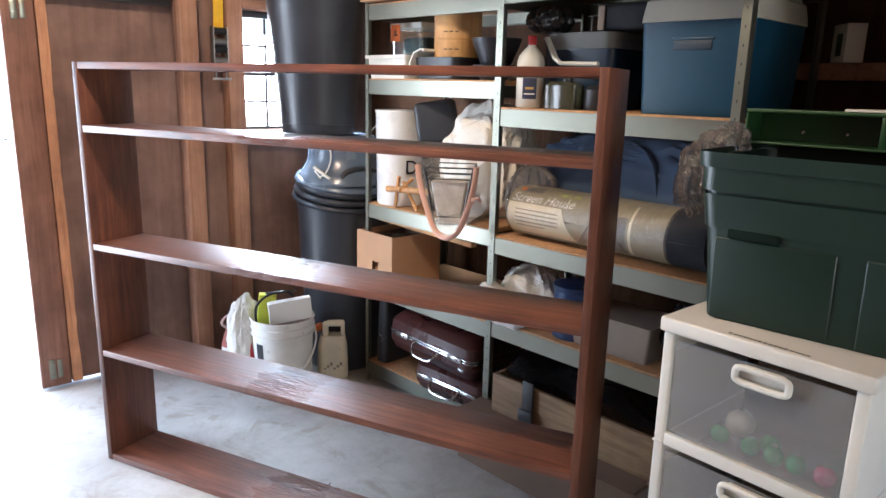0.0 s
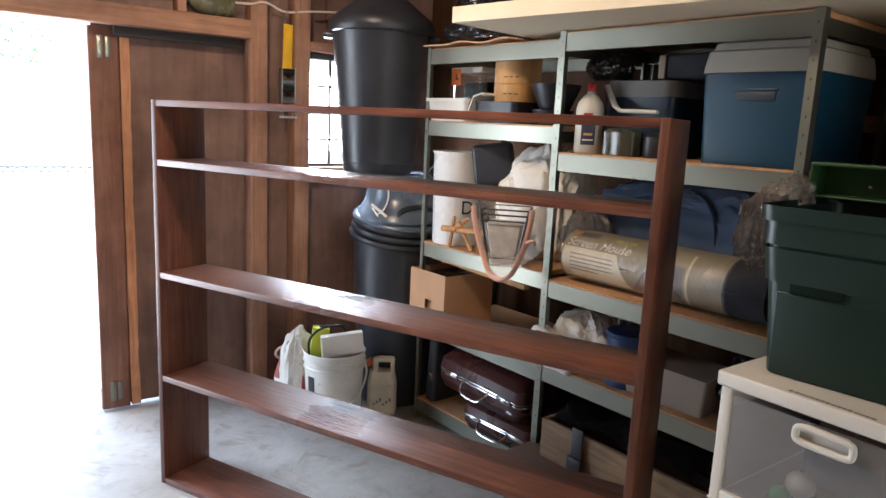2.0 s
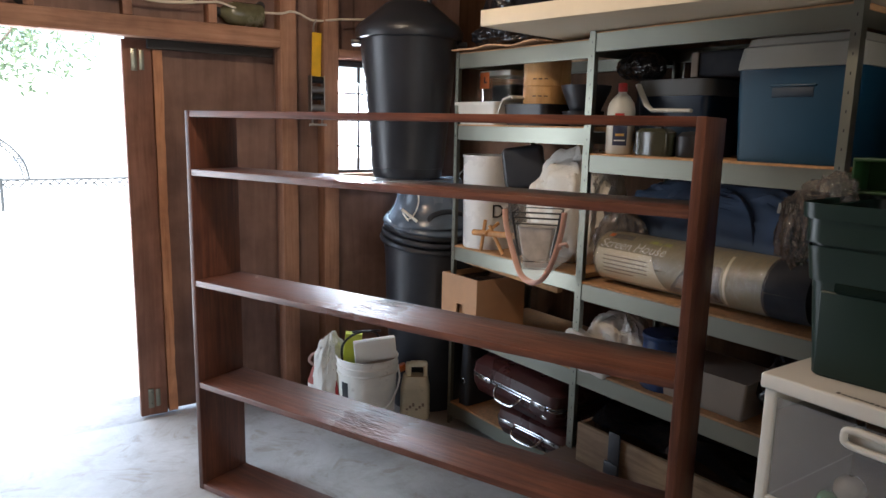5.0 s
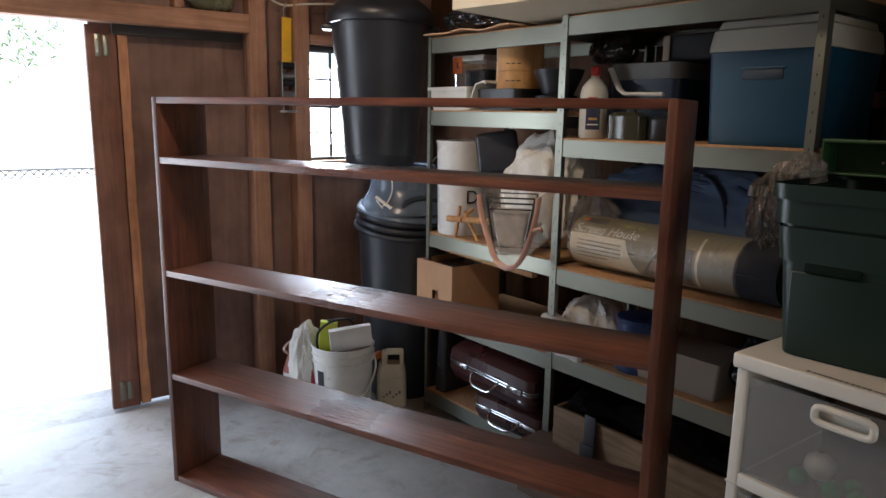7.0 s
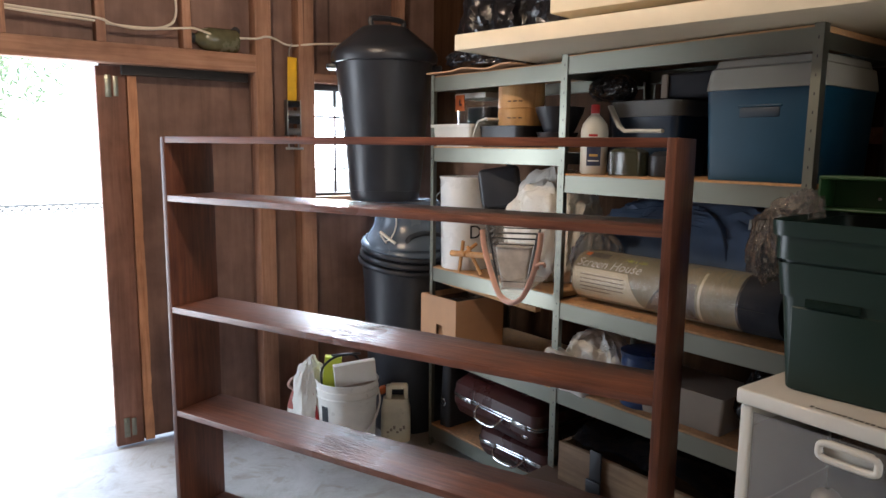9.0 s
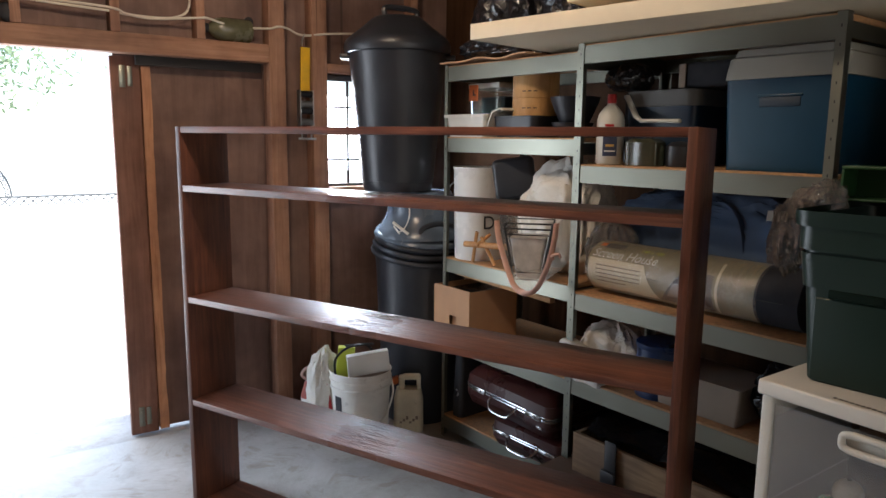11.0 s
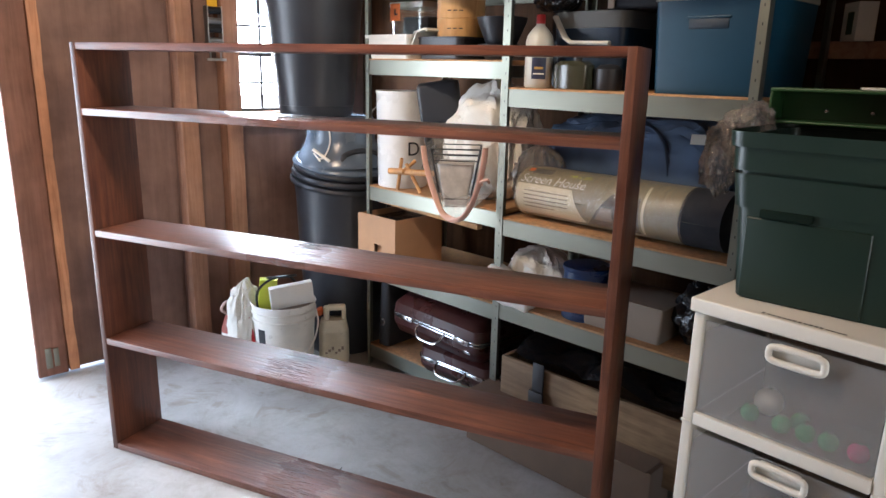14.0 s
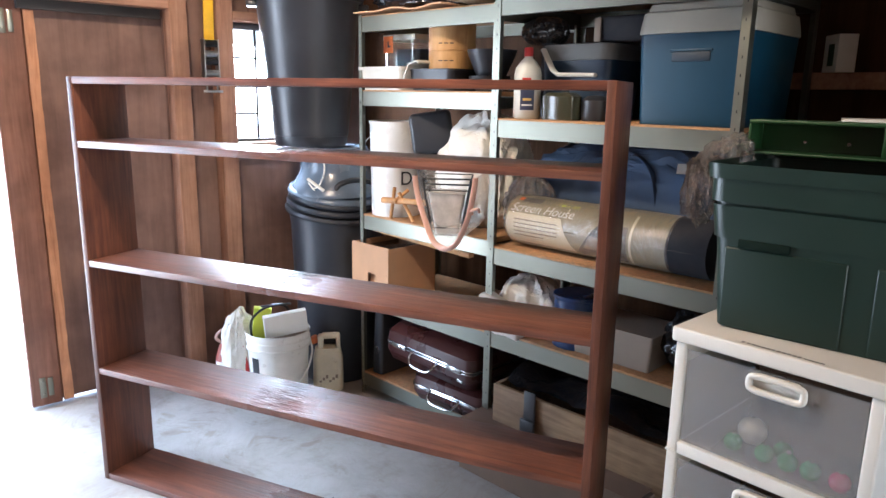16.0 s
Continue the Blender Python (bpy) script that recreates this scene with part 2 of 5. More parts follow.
def film(name, color, gloss=0.2, body=0.06, rough=0.06, strength=0.5, scale=7, stretch=(1, 1, 1)):
    """Clear thin film: mostly see-through, with a little body and creased gloss."""
    mat = bpy.data.materials.new(name)
    mat.use_nodes = True
    nodes, links = mat.node_tree.nodes, mat.node_tree.links
    out = nodes["Material Output"]
    nodes.remove(nodes["Principled BSDF"])
    tr, gl, df = [nodes.new("ShaderNodeBsdf" + k) for k in ("Transparent", "Glossy", "Diffuse")]
    gl.inputs["Roughness"].default_value = rough
    df.inputs["Color"].default_value = (*color, 1)
    v = coords(nodes, links, stretch)
    h = noisy(nodes, links, v, scale, 3, 0.45, 1.5)
    bp = nodes.new("ShaderNodeBump")
    bp.inputs["Strength"].default_value, bp.inputs["Distance"].default_value = strength, 0.03
    links.new(h, bp.inputs["Height"])
    links.new(bp.outputs["Normal"], gl.inputs["Normal"])
    m1, m2 = nodes.new("ShaderNodeMixShader"), nodes.new("ShaderNodeMixShader")
    m1.inputs[0].default_value, m2.inputs[0].default_value = body, gloss
    links.new(tr.outputs[0], m1.inputs[1])
    links.new(df.outputs[0], m1.inputs[2])
    links.new(m1.outputs[0], m2.inputs[1])
    links.new(gl.outputs[0], m2.inputs[2])
    links.new(m2.outputs[0], out.inputs["Surface"])
    return mat


REDWOOD = wood("stained_redwood", (0.068, 0.023, 0.013), (0.165, 0.06, 0.034), (0.265, 0.105, 0.058), (2.0, 34, 34), (0.4, 0.52), 0.4, True, 0.9, 0.25, 0.0, (0.81, 0.13))
REDWOOD_UP = wood("stained_redwood_upright", (0.055, 0.019, 0.011), (0.12, 0.043, 0.023), (0.19, 0.07, 0.035), (34, 34, 2.0), (0.42, 0.6), 0.4, True, 0.15, 0.25)
REDWOOD_TOP = wood("stained_redwood_top", (0.058, 0.018, 0.01), (0.155, 0.05, 0.026), (0.24, 0.086, 0.043), (2.0, 34, 34), (0.5, 0.65), 0.3, True, 0.05, 0.25)
STUD = wood("fir_stud", (0.235, 0.124, 0.075), (0.35, 0.196, 0.127), (0.43, 0.256, 0.172), (26, 26, 1.6), (0.6, 0.8), 0.3, True)
STUD_FLAT = wood("fir_plate", (0.235, 0.124, 0.075), (0.35, 0.196, 0.127), (0.43, 0.256, 0.172), (1.6, 26, 26), (0.6, 0.8), 0.3, True)
RAW = wood("raw_split_wood", (0.35, 0.16, 0.08), (0.55, 0.29, 0.16), (0.66, 0.38, 0.22), (26, 26, 1.6), (0.6, 0.8), 0.3, False)
PLY = wood("aged_plywood", (0.16, 0.1, 0.078), (0.205, 0.128, 0.102), (0.25, 0.158, 0.126), (12, 12, 0.9), (0.6, 0.8), 0.3, True)
PARTICLE = plain("particle_board", (0.43, 0.235, 0.105), 0.7, var=0.25, scale=60, bumps=0.3, fine=300)
ZINC = plain("galvanised_steel", (0.2, 0.2, 0.162), 0.34, 0.82, var=0.06, scale=3, bumps=0)
SLOT = plain("dark_slot", (0.03, 0.03, 0.03), 0.8)
CREAM = plain("cream_laminate", (0.64, 0.56, 0.41), 0.5, var=0.07, scale=4, bumps=0.04)
GREEN_D = plain("dark_green_plastic", (0.008, 0.021, 0.015), 0.4, var=0.12, scale=3, bumps=0.12, fine=400, spec=0.4)
GREEN_L = plain("leaf_green_plastic", (0.014, 0.058, 0.016), 0.45, var=0.15, scale=3, bumps=0.1, fine=400)
WHITE_P = plain("white_plastic", (0.56, 0.54, 0.485), 0.4, var=0.06, scale=5, bumps=0.05)
BLACK_P = plain("black_can_plastic", (0.023, 0.026, 0.033), 0.36, var=0.25, scale=4, bumps=0.12, fine=350)
BLUE_C = plain("cooler_blue_plastic", (0.0055, 0.036, 0.07), 0.4, var=0.1, scale=4, bumps=0.05, spec=0.3)
CARD = plain("cardboard", (0.46, 0.27, 0.15), 0.8, var=0.12, scale=5, bumps=0.1)


def concrete():
    mat, nodes, links, b = shader("worn_concrete", 0.5)
    v = coords(nodes, links, (1, 1, 1))
    big = noisy(nodes, links, v, 1.4, 6, 0.6, 0.2)
    mid = noisy(nodes, links, v, 6, 9, 0.72, 0.25)
    fine = noisy(nodes, links, v, 140, 3, 0.6)
    c1 = ramp(nodes, links, big, [(0.3, (0.32, 0.3, 0.27)), (0.7, (0.5, 0.49, 0.47))])
    c2 = ramp(nodes, links, mid, [(0.34, (0.8, 0.76, 0.71)), (0.5, (1, 1, 1)), (0.72, (1.08, 1.08, 1.08))])
    col = mix(nodes, links, c1, c2, 1.0, "MULTIPLY")
    st = noisy(nodes, links, coords(nodes, links, (1, 1, 1), turn=(0, 0, 1)), 3.4, 7, 0.62, 2.2)
    c3 = ramp(nodes, links, st, [(0.4, (1.03, 1.03, 1.03)), (0.5, (0.95, 0.94, 0.92)), (0.55, (1, 1, 1)), (0.68, (0.76, 0.7, 0.62))])
    col = mix(nodes, links, col, c3, 1.0, "MULTIPLY")
    links.new(col, b.inputs["Base Color"])
    rr = ramp(nodes, links, mid, [(0.35, (0.38,)), (0.65, (0.6,))])
    links.new(rr, b.inputs["Roughness"])
    bump(nodes, links, b, fine, 0.15, 0.001)
    return mat


CONCRETE = concrete()
GROUND = plain("pale_dry_yard", (0.6, 0.58, 0.54), 0.9, var=0.15, scale=0.7, bumps=0.3, fine=30)
PLASTER = plain("dark_board_ceiling", (0.2, 0.12, 0.08), 0.8, var=0.2, scale=2)

# floor slab, with a joint at the doorway, and the yard
bm = bm_new()
box(bm, -3.0, 2.75, -4.0, 3.50, -0.12, 0.0)
solid("floor", bm, CONCRETE, pose(0, 0, 0), "worn grey concrete garage floor with stains", "floor", kind="structure")
bm = bm_new()
tube(bm, [(0.96, 1.92, 0.0005), (1.03, 1.93, 0.0006), (1.1, 1.97, 0.0005), (1.16, 1.98, 0.0006), (1.24, 2.03, 0.0004)], 0.0022, 6, 4, 0.3)
part("hairline_crack", bm, plain("dark_crack", (0.05, 0.045, 0.04), 0.9), bpy.data.objects["floor"], "dark hairline crack")
bm = bm_new()
box(bm, -3.0, 2.75, 3.506, 5.2, -0.12, -0.004, 0.003)
solid("pavement", bm, CONCRETE, pose(0, 0, 0), "sunlit concrete apron outside the doorway", "pavement", kind="structure")
bm = bm_new()
bmesh.ops.create_grid(bm, x_segments=40, y_segments=40, size=400)
solid("ground", bm, GROUND, pose(0, 0, -0.13), "pale dry ground of the sunlit yard", "ground", kind="structure")

# wall with the doorway and the window: sheathing outside, studs inside
DX0, DX1, HB = -0.95, 1.274, 1.835
WX0, WX1, WZ0, WZ1 = 1.59, 2.1, 1.212, 1.802
WY = 3.415
bm = bm_new()
for a in ((-3.0, DX0, -0.0, 2.7), (DX0, DX1, HB + 0.012, 2.7), (DX1, WX0, 0.0, 2.7), (WX0, WX1, 0.0, WZ0), (WX0, WX1, WZ1, 2.7), (WX1, 2.75, 0.0, 2.7)):
    box(bm, a[0], a[1], WY + 0.09, WY + 0.108, a[2], a[3])
wall_n = solid("wall_north", bm, PLY, pose(0, 0, 0), "aged reddish plywood sheathing wall with bare studs", "wall", kind="structure", smooth=0)


def stud(x0, x1, z0, z1, y0=WY, y1=WY + 0.089, mat=STUD, name="stud"):
    bm = bm_new()
    box(bm, x0, x1, y0, y1, z0, z1, 0.004)
    return part(name, bm, mat, wall_n)


stud(DX1, 1.357, 0, 2.7)
stud(1.502, 1.586, 0, 2.7)
stud(2.1, 2.14, 0, 2.7)
stud(2.5, 2.54, 0, 2.7)
for sx in (-2.6, -2.2, -1.8, -1.4):
    stud(sx, sx + 0.04, 0, 2.7)
stud(DX0 - 0.04, DX0, 0, 2.7)
for sx in (-0.56, -0.18, 0.185, 0.56, 0.928):
    stud(sx, sx + 0.04, 1.922, 2.7)
stud(DX0, DX1, HB, 1.921, mat=STUD_FLAT, name="header")
stud(1.587, 2.1, WZ0 - 0.045, WZ0 - 0.002, WY - 0.012, WY + 0.089, STUD_FLAT, "sill_plate")
stud(1.587, 2.1, WZ1 + 0.004, WZ1 + 0.05, mat=STUD_FLAT, name="window_header")

# the sliding door, pushed half across the opening, outside the wall
door = thing("door_1", pose(0.565, 3.53, 0.0), "aged reddish wooden sliding door standing half open", "door", kind="structure")
bm = bm_new()
box(bm, 0.02, 0.95, 0.036, 0.05, 0.015, 1.95)
part("door_panel", bm, PLY, door)
bm = bm_new()
vs = box(bm, 0.0, 0.126, 0.0, 0.035, 0.01, 1.83, 0.004)
part("door_stile", bm, wood("door_stile_wood", (0.16, 0.08, 0.055), (0.23, 0.12, 0.085), (0.3, 0.16, 0.12), (24, 24, 1.4), (0.6, 0.8), 0.3, True), door)
bm = bm_new()
n = 40
prev = None
for i in range(n + 1):
    z = 0.02 + (1.79 - 0.02) * i / n
    wob = 0.006 * noise.noise(Vector((z * 5, 1.3, 0))) + 0.004 * noise.noise(Vector((z * 17, 4, 0)))
    row = [bm.verts.new((0.13 + wob * 0.3, -0.012, z)), bm.verts.new((0.17 + wob, -0.012, z)), bm.verts.new((0.17 + wob, 0.035, z)), bm.verts.new((0.13 + wob * 0.3, 0.035, z))]
    if prev:
        for k in range(4):
            bm.faces.new((prev[k], prev[(k + 1) % 4], row[(k + 1) % 4], row[k]))
    else:
        bm.faces.new(row[::-1])
    prev = row
bm.faces.new(prev)
part("door_batten", bm, RAW, door, "split raw reddish batten")
for z in (1.69, 0.05):
    bm = bm_new()
    box(bm, 0.035, 0.062, -0.006, -0.002, z, z + 0.1, 0.002)
    box(bm, 0.07, 0.092, -0.008, -0.003, z + 0.005, z + 0.095, 0.002)
    lathe(bm, [(0.0, 0.004), (0.005, 0.003), (0.006, 0.0)], 8, pose(0.05, -0.006, z + 0.02, 90))
    lathe(bm, [(0.0, 0.004), (0.005, 0.003), (0.006, 0.0)], 8, pose(0.05, -0.006, z + 0.08, 90))
    part("roller_bracket", bm, ZINC, door, "galvanised roller bracket")

# door track; the shadow under the header is in its near-black colour
bm = bm_new()
box(bm, 0.67, 1.262, 3.497, 3.527, 1.792, 1.846, 0.003)
solid("door_track", bm, plain("shaded_rusty_track", (0.03, 0.026, 0.024), 0.7, var=0.3, scale=12), pose(0, 0, 0), "rusty sliding door track under the header, shadow in its colour", "door track", kind="structure")

# window with small panes
win = thing("window_1", pose(WX0, WY + 0.06, WZ0), "small dark-framed window with many little panes", "window", kind="structure")
FRAME_D = plain("dark_window_frame", (0.05, 0.045, 0.045), 0.5)
W, H = WX1 - WX0, WZ1 - WZ0
bm = bm_new()
for a in ((0, 0.012, 0, H), (W - 0.012, W, 0, H), (0.012, W - 0.012, 0, 0.014), (0.012, W - 0.012, H - 0.03, H), (0.012, W - 0.012, H * 0.46, H * 0.5)):
    box(bm, a[0], a[1], 0.0, 0.035, a[2], a[3], 0.002)
part("window_frame", bm, FRAME_D, win)
for i in range(1, 4):
    bm = bm_new()
    box(bm, i * 0.147 - 0.006, i * 0.147 + 0.006, 0.01, 0.026, 0.014, H - 0.03, 0.001)
    part("muntin", bm, FRAME_D, win)
for z in (0.24, 0.715):
    bm = bm_new()
    box(bm, 0.012, W - 0.012, 0.01, 0.026, z * H - 0.006, z * H + 0.006, 0.001)
    part("muntin", bm, FRAME_D, win)
glass, gn, gl, gb = shader("window_glass", 0.03)
gb.inputs["Transmission Weight"].default_value, gb.inputs["IOR"].default_value = 1.0, 1.45
bm = bm_new()
box(bm, 0.012, W - 0.012, 0.016, 0.02, 0.014, H - 0.03)
pane = part("pane", bm, glass, win)
pane.visible_shadow = False

# the other walls and the ceiling
RK = pose(2.012, 0, 0, 0, 0, 3.899)   # frame of the racks: x into the rack, y along it
bm = bm_new()
box(bm, 0.62, 0.66, -4.0, 3.65, 0, 2.7)
# plywood darkened in colour for the gloom behind the racks
SHADE_PLY = wood("shade_toned_panel", (0.036, 0.018, 0.009), (0.062, 0.031, 0.016), (0.09, 0.046, 0.024), (12, 12, 0.9), (0.75, 0.9), 0.06, True)
wall_e = solid("wall_east", bm, SHADE_PLY, RK, "aged plywood wall behind the shelving, shade in its colour", "wall", kind="structure", smooth=0)
# added out of view to block light from behind on the cooler's end
bm = bm_new()
box(bm, -0.02, 0.6, 0.34, 0.38, 0, 2.7)
solid("light_block_wall", bm, SHADE_PLY, RK, "added unseen plywood partition that keeps light off the shelving", "wall", kind="structure", smooth=0)
bm = bm_new()
box(bm, -3.05, -3.0, -4.0, 3.5, 0, 2.7)
solid("wall_west", bm, PLY, pose(0, 0, 0), "aged plywood wall", "wall", kind="structure", smooth=0)
# unseen wall; its opening is added to let light in
bm = bm_new()
for a in ((-3.0, 0.0, 0, 2.7), (2.6, 3.0, 0, 2.7), (0.0, 2.6, 2.2, 2.7)):
    box(bm, a[0], a[1], -4.05, -4.0, a[2], a[3])
solid("wall_south", bm, PLY, pose(0, 0, 0), "unseen plywood wall with an added opening for light", "wall", kind="structure", smooth=0)
bm = bm_new()
box(bm, -3.1, 2.9, -4.1, 3.6, 2.7, 2.75)
solid("ceiling", bm, PLASTER, pose(0, 0, 0), "dark wooden ceiling", "ceiling", kind="structure", smooth=0)
bm = bm_new()
box(bm, 0.575, 0.618, 0.45, 1.06, 1.505, 1.56, 0.004)
part("blocking", bm, STUD_FLAT, wall_e)

# ---- the stained bookcase ----
BW, BH, BD, BT = 1.854, 1.507, 0.224, 0.023
bookcase = thing("bookcase", pose(0.639, 2.707, 0, 0, 0, -65.761), "tall stained reddish wooden bookcase with no back", "bookcase")
for x0 in (0.0, BW - BT):
    bm = bm_new()
    box(bm, x0, x0 + BT, 0, BD, 0, BH, 0.0015)
    part("upright", bm, REDWOOD_UP, bookcase)
for zc in (0.0125, 0.444, 0.855, 1.28, BH - BT / 2):
    bm = bm_new()
    box(bm, BT, BW - BT, 0.001, BD - 0.001, zc - BT / 2, zc + BT / 2, 0.0015)
    part("shelf", bm, REDWOOD_TOP if zc > 1.4 else REDWOOD, bookcase)

# ---- steel shelving ----


def rack(label, x0, s0, s1, depth, levels, top, face=0.03):
    ob = thing("shelving_unit", RK @ pose(x0, s0, 0), label, "shelving", "steel shelving along the wall")
    L, t = s1 - s0, 0.002
    for cx, sx in ((0, 1), (depth, -1)):
        for cy, sy in ((0, 1), (L, -1)):
            bm = bm_new()
            xa, xb = sorted((cx, cx + sx * 0.034))
            ya, yb = sorted((cy, cy + sy * t))
            box(bm, xa, xb, ya, yb, 0.0, top)
            xa, xb = sorted((cx, cx + sx * t))
            ya, yb = sorted((cy + sy * t, cy + sy * face))
            box(bm, xa, xb, ya, yb, 0.0, top)
            post = part("post", bm, ZINC, ob, smooth=0)
            bm = bm_new()
            z = 0.03
            while z < top - 0.02:
                xa, xb = sorted((cx - sx * 0.0004, cx - sx * 0.0001))
                ya, yb = sorted((cy + sy * (face * 0.5 - 0.0017), cy + sy * (face * 0.5 + 0.0017)))
                box(bm, xa, xb, ya, yb, z, z + 0.008)
                z += 0.05
            tagged(part("slot_row", bm, SLOT, post, smooth=0), kind="stuff")
    for z in levels:
        for cx in (0.0035, depth - 0.0055):
            bm = bm_new()
            box(bm, cx, cx + t, 0.006, L - 0.006, z - 0.066, z - 0.002, 0.0006, 1)
            sgn = 1 if cx < 0.1 else -1
            xa, xb = sorted((cx + (t if sgn > 0 else 0), cx + sgn * 0.02))
            box(bm, xa, xb, 0.006, L - 0.006, z - 0.066, z - 0.064)
            box(bm, xa, xb, 0.006, L - 0.006, z - 0.016, z - 0.014)
            part("beam", bm, ZINC, ob, smooth=0)
        for cy in (0.004, L - 0.006):
            bm = bm_new()
            box(bm, 0.007, depth - 0.007, cy, cy + t, z - 0.06, z - 0.016)
            part("side_beam", bm, ZINC, ob, smooth=0)
        bm = bm_new()
        box(bm, 0.008, depth - 0.008, 0.008, L - 0.008, z - 0.0135, z + 0.004, 0.001)
        part("deck", bm, PARTICLE, ob, "raw particle board deck")
    return ob


RZ = (0.11, 0.552, 0.892, 1.381, 1.815)
LZ = (0.11, 0.52, 0.905, 1.478, 1.80)
rack("galvanised steel shelving unit loaded with camping gear", 0.0, 0.978, 1.904, 0.55, RZ, 1.822, 0.027)
rack("galvanised steel shelving unit loaded with household clutter", 0.039, 1.922, 2.742, 0.53, LZ, 1.806, 0.021)

# ---- cream tabletops lying on the shelving ----


def slab(x, y, z, length, depth, thick, yaw, label):
    ob = thing("tabletop", pose(x, y, z, 0, 0, yaw), label, "tabletop", "stored tabletops")
    bm = bm_new()
    box(bm, 0.006, depth, -length, -0.006, 0.0012, thick - 0.0012, 0.003, 2)
    part("board", bm, CREAM, ob)
    bm = bm_new()
    box(bm, 0, 0.0055, -length, 0, 0, thick, 0.0025, 3)
    part("front_edging", bm, CREAM, ob)
    bm = bm_new()
    box(bm, 0.006, depth, -0.0055, 0, 0, thick, 0.0025, 3)
    part("end_edging", bm, CREAM, ob)
    return ob


slab(1.518, 2.077, 1.8232, 1.66, 0.72, 0.055, 11.2, "cream laminate tabletop lying across the steel shelving")
slab(1.86, 1.97, 1.879, 1.4, 0.4, 0.05, 11.2, "cream laminate board between two tabletops")
slab(1.70, 1.78, 1.93, 1.3, 0.6, 0.05, 13, "second cream laminate tabletop stacked above")

# ---- drawer tower and green tote ----
CLEAR, cn, cl, cb = shader("frosted_clear_plastic", 0.42)
cb.inputs["Base Color"].default_value = (0.36, 0.355, 0.35, 1)
cb.inputs["Alpha"].default_value = 0.28
tower = thing("drawer_tower", pose(1.385, 0.80, 0, 0, 0, 1.0), "white plastic drawer tower with smoky clear drawers", "drawers")
TW, TD = 0.425, 0.40
bm = bm_new()
box(bm, -0.008, TD, -TW - 0.008, 0.008, 0.932, 0.966, 0.006, 3)
part("top_panel", bm, WHITE_P, tower)
for y0 in (-TW, -0.026):
    bm = bm_new()
    box(bm, 0.0, TD - 0.01, y0, y0 + 0.026, 0.0, 0.931, 0.005, 3)
    part("side_frame", bm, WHITE_P, tower)
for k, zb in enumerate((0.689, 0.419, 0.149)):
    bm = bm_new()
    box(bm, -0.004, 0.022, -TW + 0.027, -0.027, zb - 0.026, zb + 0.004, 0.003)
    part("rail", bm, WHITE_P, tower)
    for y0 in (-TW - 0.0015, -0.0245):
        bm = bm_new()
        box(bm, -0.003, TD - 0.012, y0, y0 + 0.026, zb - 0.0275, zb - 0.022, 0.001)
        part("module_joint", bm, WHITE_P, tower)
    bm = bm_new()
    box(bm, 0.004, 0.007, -TW + 0.028, -0.028, zb + 0.006, zb + 0.228, 0.0006, 1)
    drw = part("drawer", bm, CLEAR, tower, "smoky clear drawer with a white handle")
    bm = bm_new()
    yc = -0.232
    box(bm, 0.009, TD - 0.03, -TW + 0.03, -TW + 0.033, zb + 0.008, zb + 0.2)
    box(bm, 0.009, TD - 0.03, -0.033, -0.03, zb + 0.008, zb + 0.2)
    box(bm, TD - 0.03, TD - 0.027, -TW + 0.03, -0.03, zb + 0.008, zb + 0.2)
    box(bm, 0.009, TD - 0.03, -TW + 0.0335, -0.0335, zb + 0.0045, zb + 0.0068)
    part("drawer_tray", bm, CLEAR, drw)
    bm = bm_new()
    zh = zb + 0.204
    loop = []
    for k in range(25):
        a = 2 * math.pi * k / 24
        loop.append((-0.012, yc + 0.055 * math.copysign(abs(math.cos(a)) ** 0.35, math.cos(a)), zh + 0.0165 * math.copysign(abs(math.sin(a)) ** 0.5, math.sin(a))))
    tube(bm, loop, 0.0075, 10)
    box(bm, -0.002, 0.0015, yc - 0.05, yc + 0.05, zh - 0.016, zh + 0.016, 0.001)
    box(bm, -0.01, 0.003, yc - 0.043, yc + 0.043, zh + 0.011, zh + 0.021, 0.004)
    box(bm, -0.008, 0.003, yc - 0.043, yc + 0.043, zh - 0.021, zh - 0.012, 0.003)
    part("handle", bm, WHITE_P, drw, "white plastic loop handle")

tote = thing("storage_tote", pose(1.672, 0.508, 0.967, 0, 0, 7.0), "dark green plastic storage tote without its lid", "tote")
bm = bm_new()
taper(bm, 0.36, 0.545, 0.40, 0.60, 0.355, 0.035, wall=0.004)
part("tub", bm, GREEN_D, tote)
bm = bm_new()
taper(bm, 0.425, 0.625, 0.43, 0.63, 0.032, 0.04, z0=0.335, floor=False)
taper(bm, 0.41, 0.61, 0.412, 0.612, 0.052, 0.04, z0=0.285, floor=False)
part("rim", bm, GREEN_D, tote)
bm = bm_new()
taper(bm, 0.392, 0.587, 0.404, 0.602, 0.072, 0.037, z0=0.205, floor=False)
part("band", bm, GREEN_D, tote)
for ya, yb in ((0.015, 0.258), (-0.258, -0.035)):
    bm = bm_new()
    box(bm, -0.1835, -0.16, ya, yb, 0.012, 0.196, 0.004, 3, m=pose(0, 0, 0, 0, -3.2, 0))
    part("front_panel", bm, GREEN_D, tote)
# raised pad whose near-black green stands for shade under the band
bm = bm_new()
box(bm, -0.1995, -0.185, 0.125, 0.23, 0.187, 0.206, 0.003)
part("grip_shade", bm, plain("shadowed_green_plastic", (0.004, 0.01, 0.007), 0.8, spec=0.1), tote, "grip pad under the band, coloured dark as a shaded slot")

# ---- stacked refuse cans ----
lower = thing("trash_can", pose(1.94, 3.06, 0), "black ribbed plastic trash can with a domed lid", "trash can", "stacked trash cans")
bm = bm_new()
